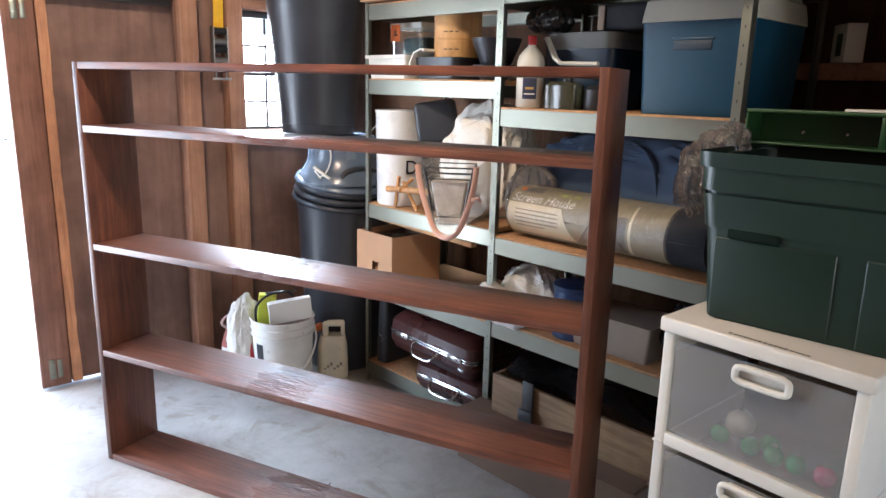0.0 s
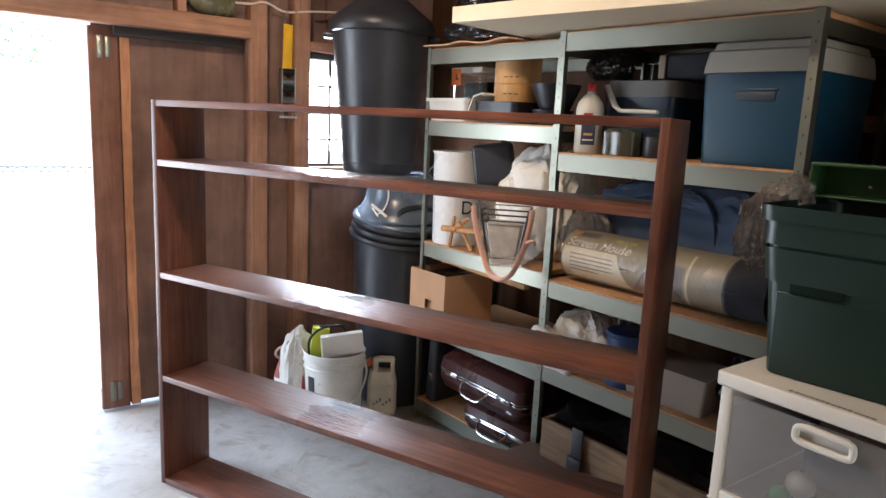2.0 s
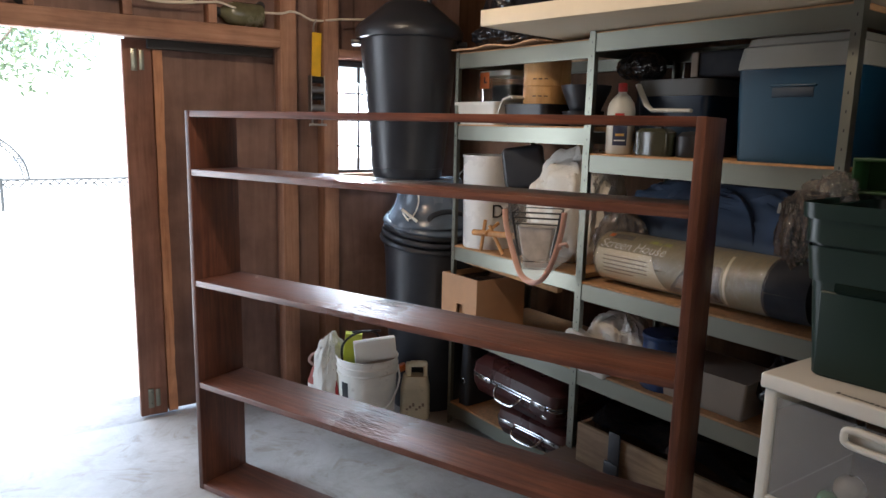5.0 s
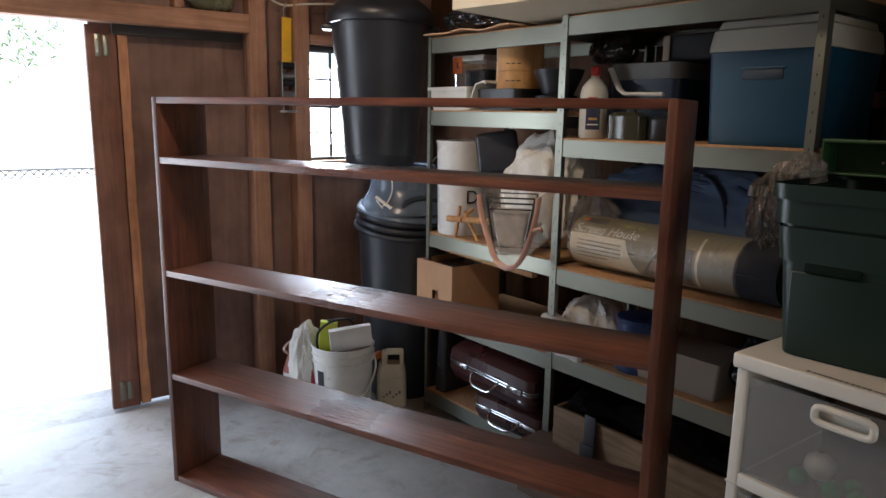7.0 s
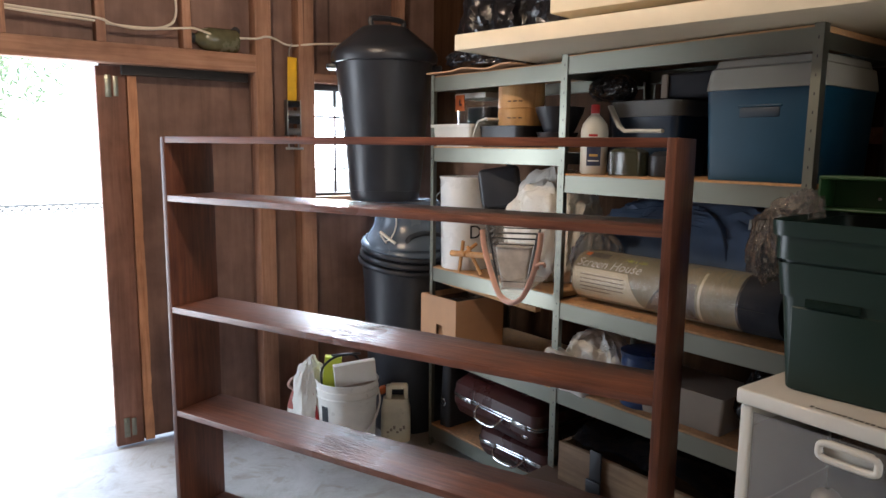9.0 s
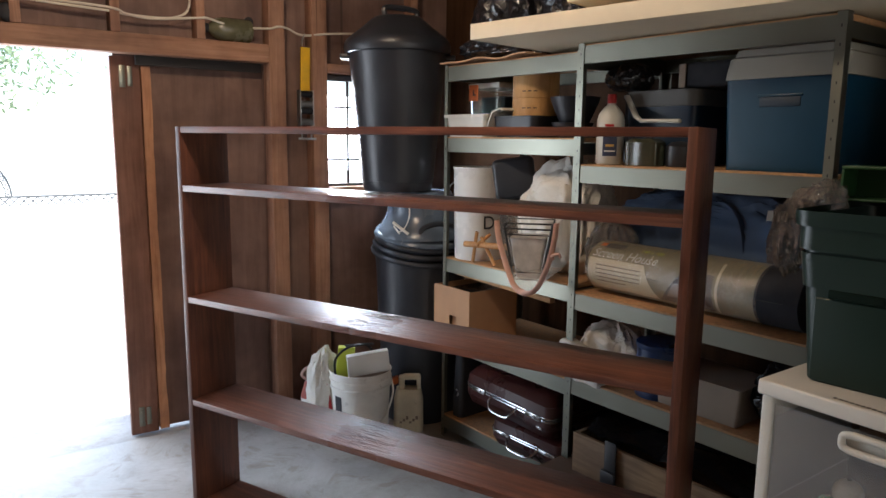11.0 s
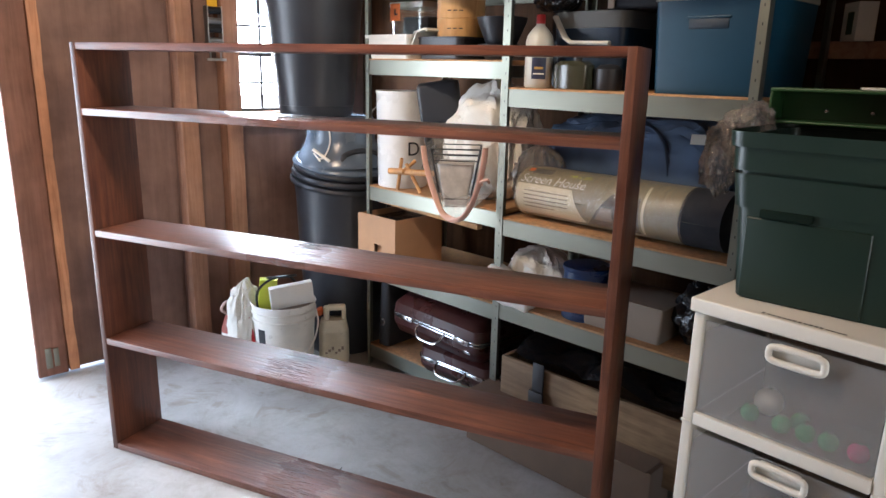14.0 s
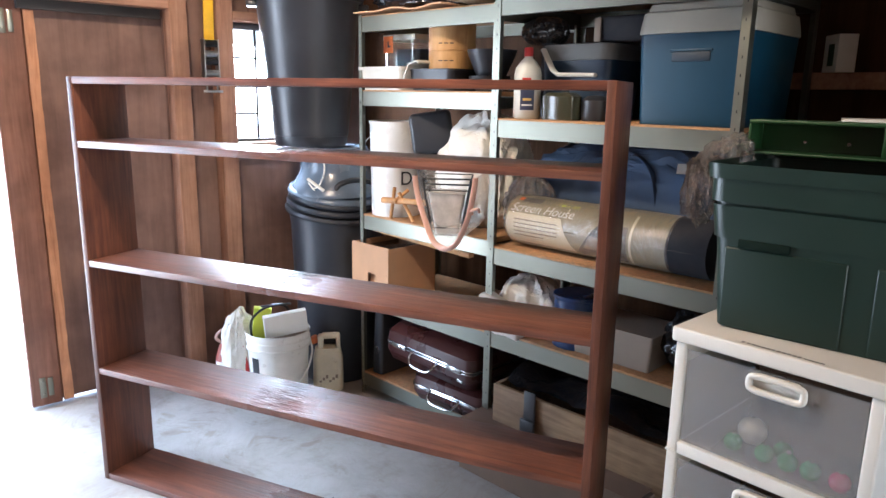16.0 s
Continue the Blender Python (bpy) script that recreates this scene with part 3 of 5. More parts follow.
lathe(bm, [(0.0, 0.0), (0.19, 0.0), (0.2, 0.02), (0.215, 0.45), (0.228, 0.52), (0.224, 0.56), (0.232, 0.8), (0.238, 0.86)], 48)
part("body", bm, BLACK_P, lower)
# the ribbed collar and the lid sit askew, low towards the room
TIP = pose(0, 0, 0.93, 9, 0, 4) @ pose(0, 0, -0.93)
for k in range(3):
    bm = bm_new()
    z = 0.865 + 0.036 * k
    rr = 0.258 - 0.006 * k
    lathe(bm, [(rr - 0.03, z), (rr - 0.004, z + 0.004), (rr, z + 0.015), (rr - 0.006, z + 0.028), (rr - 0.03, z + 0.032)], 48, TIP)
    part("rib", bm, BLACK_P, lower)
bm = bm_new()
lathe(bm, [(0.245, 0.97), (0.243, 0.985), (0.215, 1.02), (0.185, 1.07), (0.175, 1.1), (0.17, 1.19), (0.16, 1.206), (0.0, 1.21)], 48)
lathe(bm, [(0.2, 1.0), (0.236, 0.992), (0.246, 0.982), (0.25, 0.972), (0.246, 0.966)], 48, TIP)
part("lid", bm, plain("slate_blue_lid", (0.1, 0.13, 0.17), 0.26, var=0.12, scale=4, bumps=0.05), lower, "slate blue plastic lid")
upper = thing("trash_can", pose(1.80, 3.06, 1.212), "tall black plastic trash can with a lid, on another can", "trash can", "stacked trash cans")
bm = bm_new()
lathe(bm, [(0.0, 0.0), (0.163, 0.0), (0.174, 0.015), (0.178, 0.05), (0.181, 0.052), (0.24, 0.66), (0.248, 0.68), (0.25, 0.7)], 48)
part("body", bm, BLACK_P, upper)
bm = bm_new()
lathe(bm, [(0.25, 0.665), (0.259, 0.67), (0.265, 0.69), (0.262, 0.715), (0.25, 0.735), (0.18, 0.79), (0.125, 0.835), (0.115, 0.842), (0.0, 0.845)], 48)
part("lid", bm, BLACK_P, upper)
for a in (150, 330):
    bm = bm_new()
    box(bm, 0.225, 0.282, -0.05, 0.05, 0.64, 0.665, 0.006, m=pose(0, 0, 0, 0, 0, a))
    part("side_grip", bm, BLACK_P, upper)

# ---- blue cooler ----
cooler = thing("cooler", RK @ pose(0.05, 0.99, RZ[3] + 0.0045), "blue plastic picnic cooler with a white lid", "cooler")
bm = bm_new()
taper(bm, 0.375, 0.335, 0.392, 0.36, 0.276, 0.026, top=True)
taper(bm, 0.37, 0.33, 0.376, 0.336, 0.006, 0.026, z0=-0.0002, floor=False)
bmesh.ops.translate(bm, verts=bm.verts, vec=(0.2, 0.18, 0))
part("body", bm, BLUE_C, cooler)
bm = bm_new()
taper(bm, 0.4, 0.37, 0.397, 0.367, 0.02, 0.03, z0=0.277)
taper(bm, 0.397, 0.367, 0.384, 0.354, 0.043, 0.03, z0=0.297, floor=False)
taper(bm, 0.384, 0.354, 0.366, 0.336, 0.006, 0.03, z0=0.34, floor=False)
taper(bm, 0.366, 0.336, 0.356, 0.326, 0.02, 0.03, z0=0.346, floor=False)
taper(bm, 0.356, 0.326, 0.33, 0.3, 0.006, 0.03, z0=0.366, floor=False, top=True)
bmesh.ops.remove_doubles(bm, verts=bm.verts, dist=1e-5)
bmesh.ops.translate(bm, verts=bm.verts, vec=(0.2, 0.18, 0))
part("lid", bm, plain("cooler_lid_plastic", (0.3, 0.29, 0.25), 0.5, var=0.06), cooler, "white moulded lid")
# slightly raised pad; the recess's shade is put into its darker blue
bm = bm_new()
box(bm, 0.0035, 0.02, 0.118, 0.242, 0.192, 0.222, 0.004)
grip = part("grip", bm, plain("shadowed_blue_plastic", (0.004, 0.016, 0.034), 0.6, var=0.1), cooler, "hand grip pad coloured dark as a shaded recess")
bm = bm_new()
box(bm, 0.0, 0.014, 0.112, 0.248, 0.222, 0.229, 0.003)
part("grip_lip", bm, BLUE_C, grip)

# ---- materials of the stored things ----
STEEL_BLK = plain("black_wire", (0.02, 0.02, 0.022), 0.35, 0.3, var=0.1)
CHROME = plain("chrome", (0.5, 0.5, 0.51), 0.22, 1.0, var=0.05, bumps=0)
MAROON = plain("maroon_suitcase_shell", (0.05, 0.014, 0.013), 0.3, var=0.12, scale=5, bumps=0.15, fine=500)
NAVY = plain("navy_nylon", (0.055, 0.088, 0.155), 0.75, var=0.2, scale=8, bumps=0.3, fine=600)
BLACK_CLOTH = plain("black_mesh_cloth", (0.012, 0.013, 0.018), 0.85, var=0.2, scale=9, bumps=0.4, fine=500)
GARBAGE = crumple("black_bin_bag", (0.012, 0.012, 0.014), 0.17, strength=0.4, scale=5, spec=0.5)
GREY_FILM = film("grey_plastic_bag", (0.2, 0.185, 0.175), 0.24, 0.42, 0.12, 1.0, 30)
WHITE_FILM = crumple("white_plastic_bag", (0.72, 0.69, 0.62), 0.4, strength=0.45, scale=5)
CLEAR_FILM = film("clear_vinyl", (0.8, 0.76, 0.72), 0.12, 0.3, 0.1, 0.5, 8)
PINK = plain("pink_piping", (0.74, 0.46, 0.37), 0.5, var=0.1)
YELLOW = plain("yellow_webbing", (0.72, 0.42, 0.01), 0.7, var=0.12, scale=20, bumps=0.5, fine=500)
ORANGE = plain("orange_paper", (0.85, 0.2, 0.04), 0.7, var=0.05)
RED_P = plain("red_plastic", (0.36, 0.015, 0.015), 0.35, var=0.1)
INK = plain("black_ink", (0.012, 0.012, 0.015), 0.6, var=0.05)
NAVY_INK = plain("navy_ink", (0.02, 0.025, 0.06), 0.5, var=0.05)
GOLD_INK = plain("gold_ink", (0.5, 0.3, 0.08), 0.5, var=0.05)
PAPER = plain("white_paper", (0.75, 0.73, 0.68), 0.8, var=0.05)
BAMBOO = wood("thin_bent_wood", (0.4, 0.2, 0.07), (0.6, 0.35, 0.13), (0.7, 0.44, 0.19), (14, 14, 3), (0.5, 0.7), 0.4, True)
LIGHTWOOD = wood("pale_turned_wood", (0.45, 0.22, 0.08), (0.6, 0.33, 0.13), (0.7, 0.42, 0.18), (3, 30, 30), (0.5, 0.7), 0.4, False)
GREY_P = plain("charcoal_plastic", (0.02, 0.021, 0.025), 0.45, var=0.15)
ENAMEL = plain("white_enamel", (0.78, 0.77, 0.74), 0.28, var=0.04)
BUCKET = plain("white_bucket_plastic", (0.72, 0.69, 0.63), 0.45, var=0.09, scale=9, wear=(0.5, 0.46, 0.4))
JUGM = plain("cream_jug_plastic", (0.66, 0.6, 0.45), 0.5, var=0.12, scale=9, wear=(0.4, 0.35, 0.25))
LIME = plain("lime_packaging", (0.55, 0.6, 0.05), 0.5, var=0.1)
TINBLUE = plain("dark_blue_tin", (0.008, 0.03, 0.1), 0.3, var=0.15)
KHAKI = plain("printed_khaki_label", (0.27, 0.235, 0.15), 0.35, var=0.12, scale=10)
BEIGE = plain("printed_beige_label", (0.7, 0.62, 0.43), 0.35, var=0.06, scale=10)
DKLABEL = plain("printed_dark_picture", (0.1, 0.095, 0.085), 0.3, var=0.3, scale=14)
STYRO = plain("grey_packing_carton", (0.26, 0.21, 0.165), 0.8, var=0.1)
CABLE = plain("cream_cable_sheath", (0.6, 0.54, 0.44), 0.5, var=0.08)
BRASS = plain("dull_steel", (0.4, 0.38, 0.35), 0.35, 0.9, var=0.15)
BOTTLE_W = plain("milky_bottle_plastic", (0.5, 0.48, 0.42), 0.35, var=0.04)


def tinted(name, color, rough=0.05, ior=1.45):
    mat, nodes, links, b = shader(name, rough)
    b.inputs["Base Color"].default_value = (*color, 1)
    b.inputs["Transmission Weight"].default_value, b.inputs["IOR"].default_value = 1.0, ior
    return mat


GLASS_C = tinted("clear_glass", (0.95, 0.97, 0.95))
GLASS_G = tinted("green_glass", (0.45, 0.5, 0.2), 0.1)
OLIVE = plain("olive_glass_of_oil", (0.062, 0.06, 0.035), 0.12, var=0.2, scale=14, trans=0.35)

# ---- left shelving, top: black bags on a cardboard sheet ----
LX = 0.039
bm = bm_new()
vs = box(bm, -0.02, 0.42, 2.2, 2.755, 0, 0.006)
bmesh.ops.subdivide_edges(bm, edges=bm.edges, cuts=14, use_grid_fill=True)
for v in bm.verts:
    v.co.z += 0.014 * (0.5 + noise.noise(Vector((v.co.x * 5, v.co.y * 7, 0)))) + 0.02 * max(0, 0.08 - v.co.x)
solid("cardboard_sheet", bm, CARD, RK @ pose(LX, 0, 1.8045), "buckled tan cardboard sheet on the shelving top", "cardboard")
for k, (xx, ss, zz_, a, b_, c) in enumerate(((0.3, 2.5, 2.03, 0.2, 0.24, 0.26), (0.34, 2.12, 2.0, 0.18, 0.24, 0.24), (0.17, 2.42, 1.87, 0.13, 0.3, 0.075))):
    bm = bm_new()
    blob(bm, a, b_, c, 0.12, 1.8, k + 3, 5, 0.04, foot=-(zz_ - 1.823), pleat=0.3)
    solid("bin_bag", bm, GARBAGE, RK @ pose(xx, ss, zz_), "stuffed shiny black plastic bag on the shelving", "plastic bag", "black bags on the shelving")

# second level: tray, tank, bentwood box, black pans
Z2 = LZ[3] + 0.0045
tray = thing("plastic_tub", RK @ pose(0.15, 2.60, Z2), "white plastic tub with a raised spout handle", "tub")
bm = bm_new()
taper(bm, 0.2, 0.25, 0.22, 0.285, 0.09, 0.02, wall=0.003)
part("tub", bm, WHITE_P, tray)
bm = bm_new()
taper(bm, 0.236, 0.3, 0.236, 0.302, 0.014, 0.022, z0=0.086, floor=False)
part("rim", bm, WHITE_P, tray)
bm = bm_new()
pts = [(-0.1, -0.15, 0.01), (-0.1, -0.165, 0.06), (-0.1, -0.19, 0.105), (-0.1, -0.235, 0.118), (-0.1, -0.25, 0.11)]
for a, b_ in zip(pts, pts[1:]):
    q = [bm.verts.new((x, a[1], a[2])) for x in (-0.11, 0.1)] + [bm.verts.new((x, b_[1], b_[2])) for x in (0.1, -0.11)]
    bm.faces.new(q)
bmesh.ops.remove_doubles(bm, verts=bm.verts, dist=1e-5)
bmesh.ops.solidify(bm, geom=bm.faces, thickness=0.006)
part("spout", bm, WHITE_P, tray)
tank = thing("clear_box", RK @ pose(0.3, 2.665, Z2), "clear plastic tank with a white lid and orange sticker", "box")
bm = bm_new()
taper(bm, 0.16, 0.2, 0.17, 0.21, 0.225, 0.012, wall=0.003)
part("tank", bm, GLASS_C, tank)
bm = bm_new()
box(bm, -0.09, 0.09, -0.11, 0.11, 0.226, 0.252, 0.005)
part("lid", bm, WHITE_P, tank)
bm = bm_new()
box(bm, -0.094, -0.092, 0.035, 0.1, 0.17, 0.245)
stick = part("sticker", bm, ORANGE, tank, "orange paper sticker with a black mark")
bm = bm_new()
box(bm, -0.0955, -0.0945, 0.062, 0.07, 0.195, 0.222)
box(bm, -0.0955, -0.0945, 0.05, 0.07, 0.195, 0.202)
part("mark", bm, INK, stick)
bm = bm_new()
lathe(bm, [(0.0, 0.0), (0.03, 0.0), (0.032, 0.1), (0.024, 0.12), (0.0, 0.125)], 16, pose(-0.03, -0.03, 0.006))
part("inner_jar", bm, ENAMEL, tank)
bm = bm_new()
box(bm, -0.03, 0.07, -0.085, 0.085, 0.008, 0.19, 0.01)
part("contents", bm, GREY_P, tank, "dark goods inside the tank")
bowlset = thing("roasting_pan", RK @ pose(0.2, 2.315, Z2), "black plastic roasting pan on the steel shelf", "pan")
bm = bm_new()
taper(bm, 0.25, 0.24, 0.27, 0.265, 0.088, 0.03, top=True)
part("pan", bm, GREY_P, bowlset)
bm = bm_new()
taper(bm, 0.28, 0.275, 0.28, 0.275, 0.008, 0.03, z0=0.081, top=True)
part("rim", bm, GREY_P, bowlset)
steamer = thing("bentwood_box", RK @ pose(0.2, 2.31, Z2 + 0.0905), "round bentwood box with stitched seams", "wooden box")
bm = bm_new()
lathe(bm, [(0.0, 0.0), (0.1, 0.0), (0.1, 0.07), (0.097, 0.072), (0.097, 0.074), (0.1, 0.076), (0.1, 0.19), (0.096, 0.192), (0.0, 0.19)], 40)
part("body", bm, BAMBOO, steamer)
for k in range(6):
    bm = bm_new()
    a = 195 + 14 * (k % 3)
    box(bm, 0.0995, 0.102, -0.008, 0.008, 0.03 + 0.07 * (k // 3), 0.034 + 0.07 * (k // 3), m=pose(0, 0, 0, 0, 0, a))
    part("stitch", bm, INK, steamer)
for k, (ss, r, h, z0) in enumerate(((2.07, 0.085, 0.06, 0.0), (2.06, 0.1, 0.1, 0.061))):
    bm = bm_new()
    lathe(bm, [(0.0, 0.0), (r * 0.6, 0.0), (r * 0.95, h * 0.8), (r, h), (r * 0.96, h), (r * 0.55, 0.01), (0.0, 0.01)], 36)
    solid("bowl", bm, GREY_P, RK @ pose(0.17, ss, Z2 + z0), "black plastic bowl stacked on the shelf", "bowl", "black bowls")

# third level: canister, chair part, bags, wire basket, toy easel
Z3 = LZ[2] + 0.0045
can = thing("canister", RK @ pose(0.168, 2.632, Z3), "tall white enamel canister with black lettering", "canister")
bm = bm_new()
lathe(bm, [(0.0, 0.0), (0.112, 0.0), (0.114, 0.006), (0.122, 0.42), (0.126, 0.425), (0.126, 0.434), (0.119, 0.434), (0.11, 0.02), (0.0, 0.02)], 48)
part("body", bm, ENAMEL, can)
bm = bm_new()
tube(bm, [(-0.06, 0.115, 0.36), (-0.075, 0.135, 0.33), (-0.075, 0.14, 0.28), (-0.06, 0.125, 0.25)], 0.003, 6, 4)
part("handle", bm, BRASS, can)
face = -8.0   # the lettering faces the middle of the garage
plate_text("lettering", "D", 0.088, pose(0, 0, 0, 0, 0, face) @ pose(-0.056, -0.1175, 0.152, 90, 0, -5), INK, can)
bm = bm_new()
tube(bm, [(0.03, -0.1145, 0.09), (0.042, -0.111, 0.12), (0.054, -0.106, 0.14)], 0.002, 5, 4)
bmesh.ops.transform(bm, matrix=pose(0, 0, 0, 0, 0, face), verts=bm.verts)
part("flourish", bm, INK, can)
bm = bm_new()
box(bm, -0.025, 0.02, -0.115, 0.075, 0.3, 0.48, 0.022, 4)
for ya, yb in ((0.046, 0.05), (-0.075, -0.08)):
    tube(bm, [(0.0, ya, 0.0), (-0.004, (ya + yb) / 2, 0.16), (0.0, yb, 0.34)], 0.026, 12, 4, 0.7)
box(bm, 0.006, 0.016, -0.075, 0.045, 0.02, 0.31, 0.004)
solid("plastic_chair_frame", bm, GREY_P, RK @ pose(0.165, 2.335, Z3 + 0.006, -9, 0, 30), "charcoal plastic folding chair frame on edge", "chair frame")
bm = bm_new()
blob(bm, 0.15, 0.2, 0.27, 0.18, 1.8, 4, 5, 0.05, foot=-0.24, boxy=0.75, pleat=0.16)
for v in bm.verts:
    if v.co.z > -0.1:
        v.co.z -= 0.5 * max(0.0, v.co.y + 0.06) * (v.co.z + 0.1) / 0.35
solid("white_bag", bm, WHITE_FILM, RK @ pose(0.28, 2.195, Z3 + 0.24, 0, 0, 14), "crumpled full white plastic bag on the shelf", "plastic bag")
basket = thing("wire_basket", RK @ pose(0.0, 2.125, Z3, 0, 0, 40), "black wire basket with thin welded bars", "basket")
w0, w1, hb = 0.055, 0.095, 0.235
for z in (0.004, 0.035, 0.19, 0.215, hb):
    f_ = w0 + (w1 - w0) * z / hb
    bm = bm_new()
    tube(bm, [(f_, f_, z), (-f_, f_, z), (-f_, -f_, z), (f_, -f_, z), (f_, f_, z)], 0.0028, 6)
    part("ring", bm, STEEL_BLK, basket)
for i in range(4):
    cx, cy = ((1, 1), (-1, 1), (-1, -1), (1, -1))[i]
    bm = bm_new()
    tube(bm, [(cx * w0, cy * w0, 0), (cx * w1, cy * w1, hb)], 0.0042, 6)
    part("corner_bar", bm, STEEL_BLK, basket)
for i in range(1, 6):
    u = -1 + i / 3
    for sgn in (-1, 1):
        bm = bm_new()
        tube(bm, [(u * w1 * 0.95, sgn * w1 * 0.97, 0.19), (u * w1, sgn * w1, hb)], 0.0016, 5)
        part("bar", bm, STEEL_BLK, basket)
bm = bm_new()
taper(bm, 2 * w0 - 0.02, 2 * w0 - 0.02, 2 * w1 - 0.045, 2 * w1 - 0.045, 0.17, 0.01, z0=0.006, top=True)
part("liner", bm, plain("grey_cloth_liner", (0.6, 0.58, 0.55), 0.8, var=0.2, scale=20, bumps=0.4), basket, "grey cloth liner")
vinyl = thing("vinyl_bag", RK @ pose(-0.115, 2.035, Z3 - 0.03, 0, 0, 0), "clear vinyl bag with pink piping over the shelf edge", "vinyl bag")
u_pts = [(0.0, 0.165, 0.27), (0.0, 0.15, 0.2), (0.0, 0.105, 0.1), (0.0, 0.055, 0.02), (0.0, -0.01, 0.0), (0.0, -0.07, 0.03), (0.0, -0.12, 0.12), (0.0, -0.15, 0.22), (0.0, -0.16, 0.29)]
bm = bm_new()
tube(bm, u_pts, 0.0125, 10, 6, 0.45)
part("piping", bm, PINK, vinyl)
bm = bm_new()
sp = smooth_path(u_pts, 6)
rows_ = []
for k in range(7):
    rows_.append([bm.verts.new((0.012 * k * 1.8 + 0.004 * noise.noise(p * 20 + Vector((k, 0, 0))), p.y * (1 + 0.02 * k), max(p.z, 0.034 if k > 2 else -1) + 0.01 * k)) for p in sp])
for a, b_ in zip(rows_, rows_[1:]):
    for i in range(len(a) - 1):
        bm.faces.new((a[i], a[i + 1], b_[i + 1], b_[i]))
part("film", bm, CLEAR_FILM, vinyl)
bm = bm_new()
tube(bm, [(0.02, -0.13, 0.15), (0.0, -0.14, 0.165), (0.01, -0.165, 0.175), (0.03, -0.155, 0.16)], 0.006, 6, 4)
part("strap", bm, PINK, vinyl)
easel = thing("toy_easel", RK @ pose(0.035, 2.44, Z3, 0, 0, 8), "little pale wooden easel lying on the shelf", "easel")
bm = bm_new()
tube(bm, [(0.0, 0.115, 0.088), (0.0, -0.125, 0.1)], 0.014, 12)
part("bar", bm, LIGHTWOOD, easel)
for a, b_ in (((0.02, 0.085, 0.006), (0.0, 0.045, 0.15)), ((0.02, -0.045, 0.006), (0.0, 0.02, 0.13)), ((-0.02, 0.03, 0.09), (0.04, 0.0, 0.14))):
    bm = bm_new()
    tube(bm, [a, b_], 0.008, 10)
    part("leg", bm, LIGHTWOOD, easel)

# fourth level: carton and a lath
Z4 = LZ[1] + 0.0045
carton = thing("cardboard_box", RK @ pose(-0.005, 2.49, Z4, 0, 0, 0), "opened brown cardboard box with a hand hole", "cardboard box")
bm = bm_new()
CW, CDp, CH = 0.262, 0.3, 0.255
for a in ((0, 0.005, 0, 0.085, 0, CH), (0, 0.005, 0.145, CW, 0, CH), (0, 0.005, 0.085, 0.145, 0.0, 0.06), (0, 0.005, 0.085, 0.145, 0.125, CH)):
    box(bm, *a)
part("front_panel", bm, CARD, carton)
bm = bm_new()
box(bm, 0.018, 0.022, 0.075, 0.155, 0.03, 0.14, m=pose(0, 0, 0, 0, 4, 0))
part("hand_hole_flap", bm, CARD, carton, "pushed-in cardboard tongue")
for nm, a in (("back_panel", (CDp - 0.005, CDp, 0, CW, 0, CH)), ("side_panel", (0.005, CDp - 0.005, 0, 0.005, 0, CH)), ("side_panel", (0.005, CDp - 0.005, CW - 0.005, CW, 0, CH)), ("bottom_panel", (0.005, CDp - 0.005, 0.005, CW - 0.005, 0, 0.005))):
    bm = bm_new()
    box(bm, *a)
    part(nm, bm, CARD, carton)
for m in (pose(0.004, 0, CH, 0, 22, 0), pose(CDp - 0.09, 0, CH + 0.02, 0, -14, 0)):
    bm = bm_new()
    box(bm, 0.0, 0.1, 0.004, CW - 0.004, 0, 0.004, m=m)
    part("flap", bm, CARD, carton)
bm = bm_new()
box(bm, 0.03, CDp - 0.02, 0.02, CW - 0.02, 0.2, 0.235, 0.01)
part("contents", bm, GARBAGE, carton)
bm = bm_new()
box(bm, -0.016, 0.016, -0.31, 0.31, 0, 0.022, 0.002)
solid("wooden_lath", bm, LIGHTWOOD, RK @ pose(0.085, 2.375, Z4 + 0.292, 2.2, 0, 0), "narrow tan wooden lath lying across a box", "lath")

# bottom level: two maroon suitcases and a black case
Z5 = LZ[0] + 0.0045


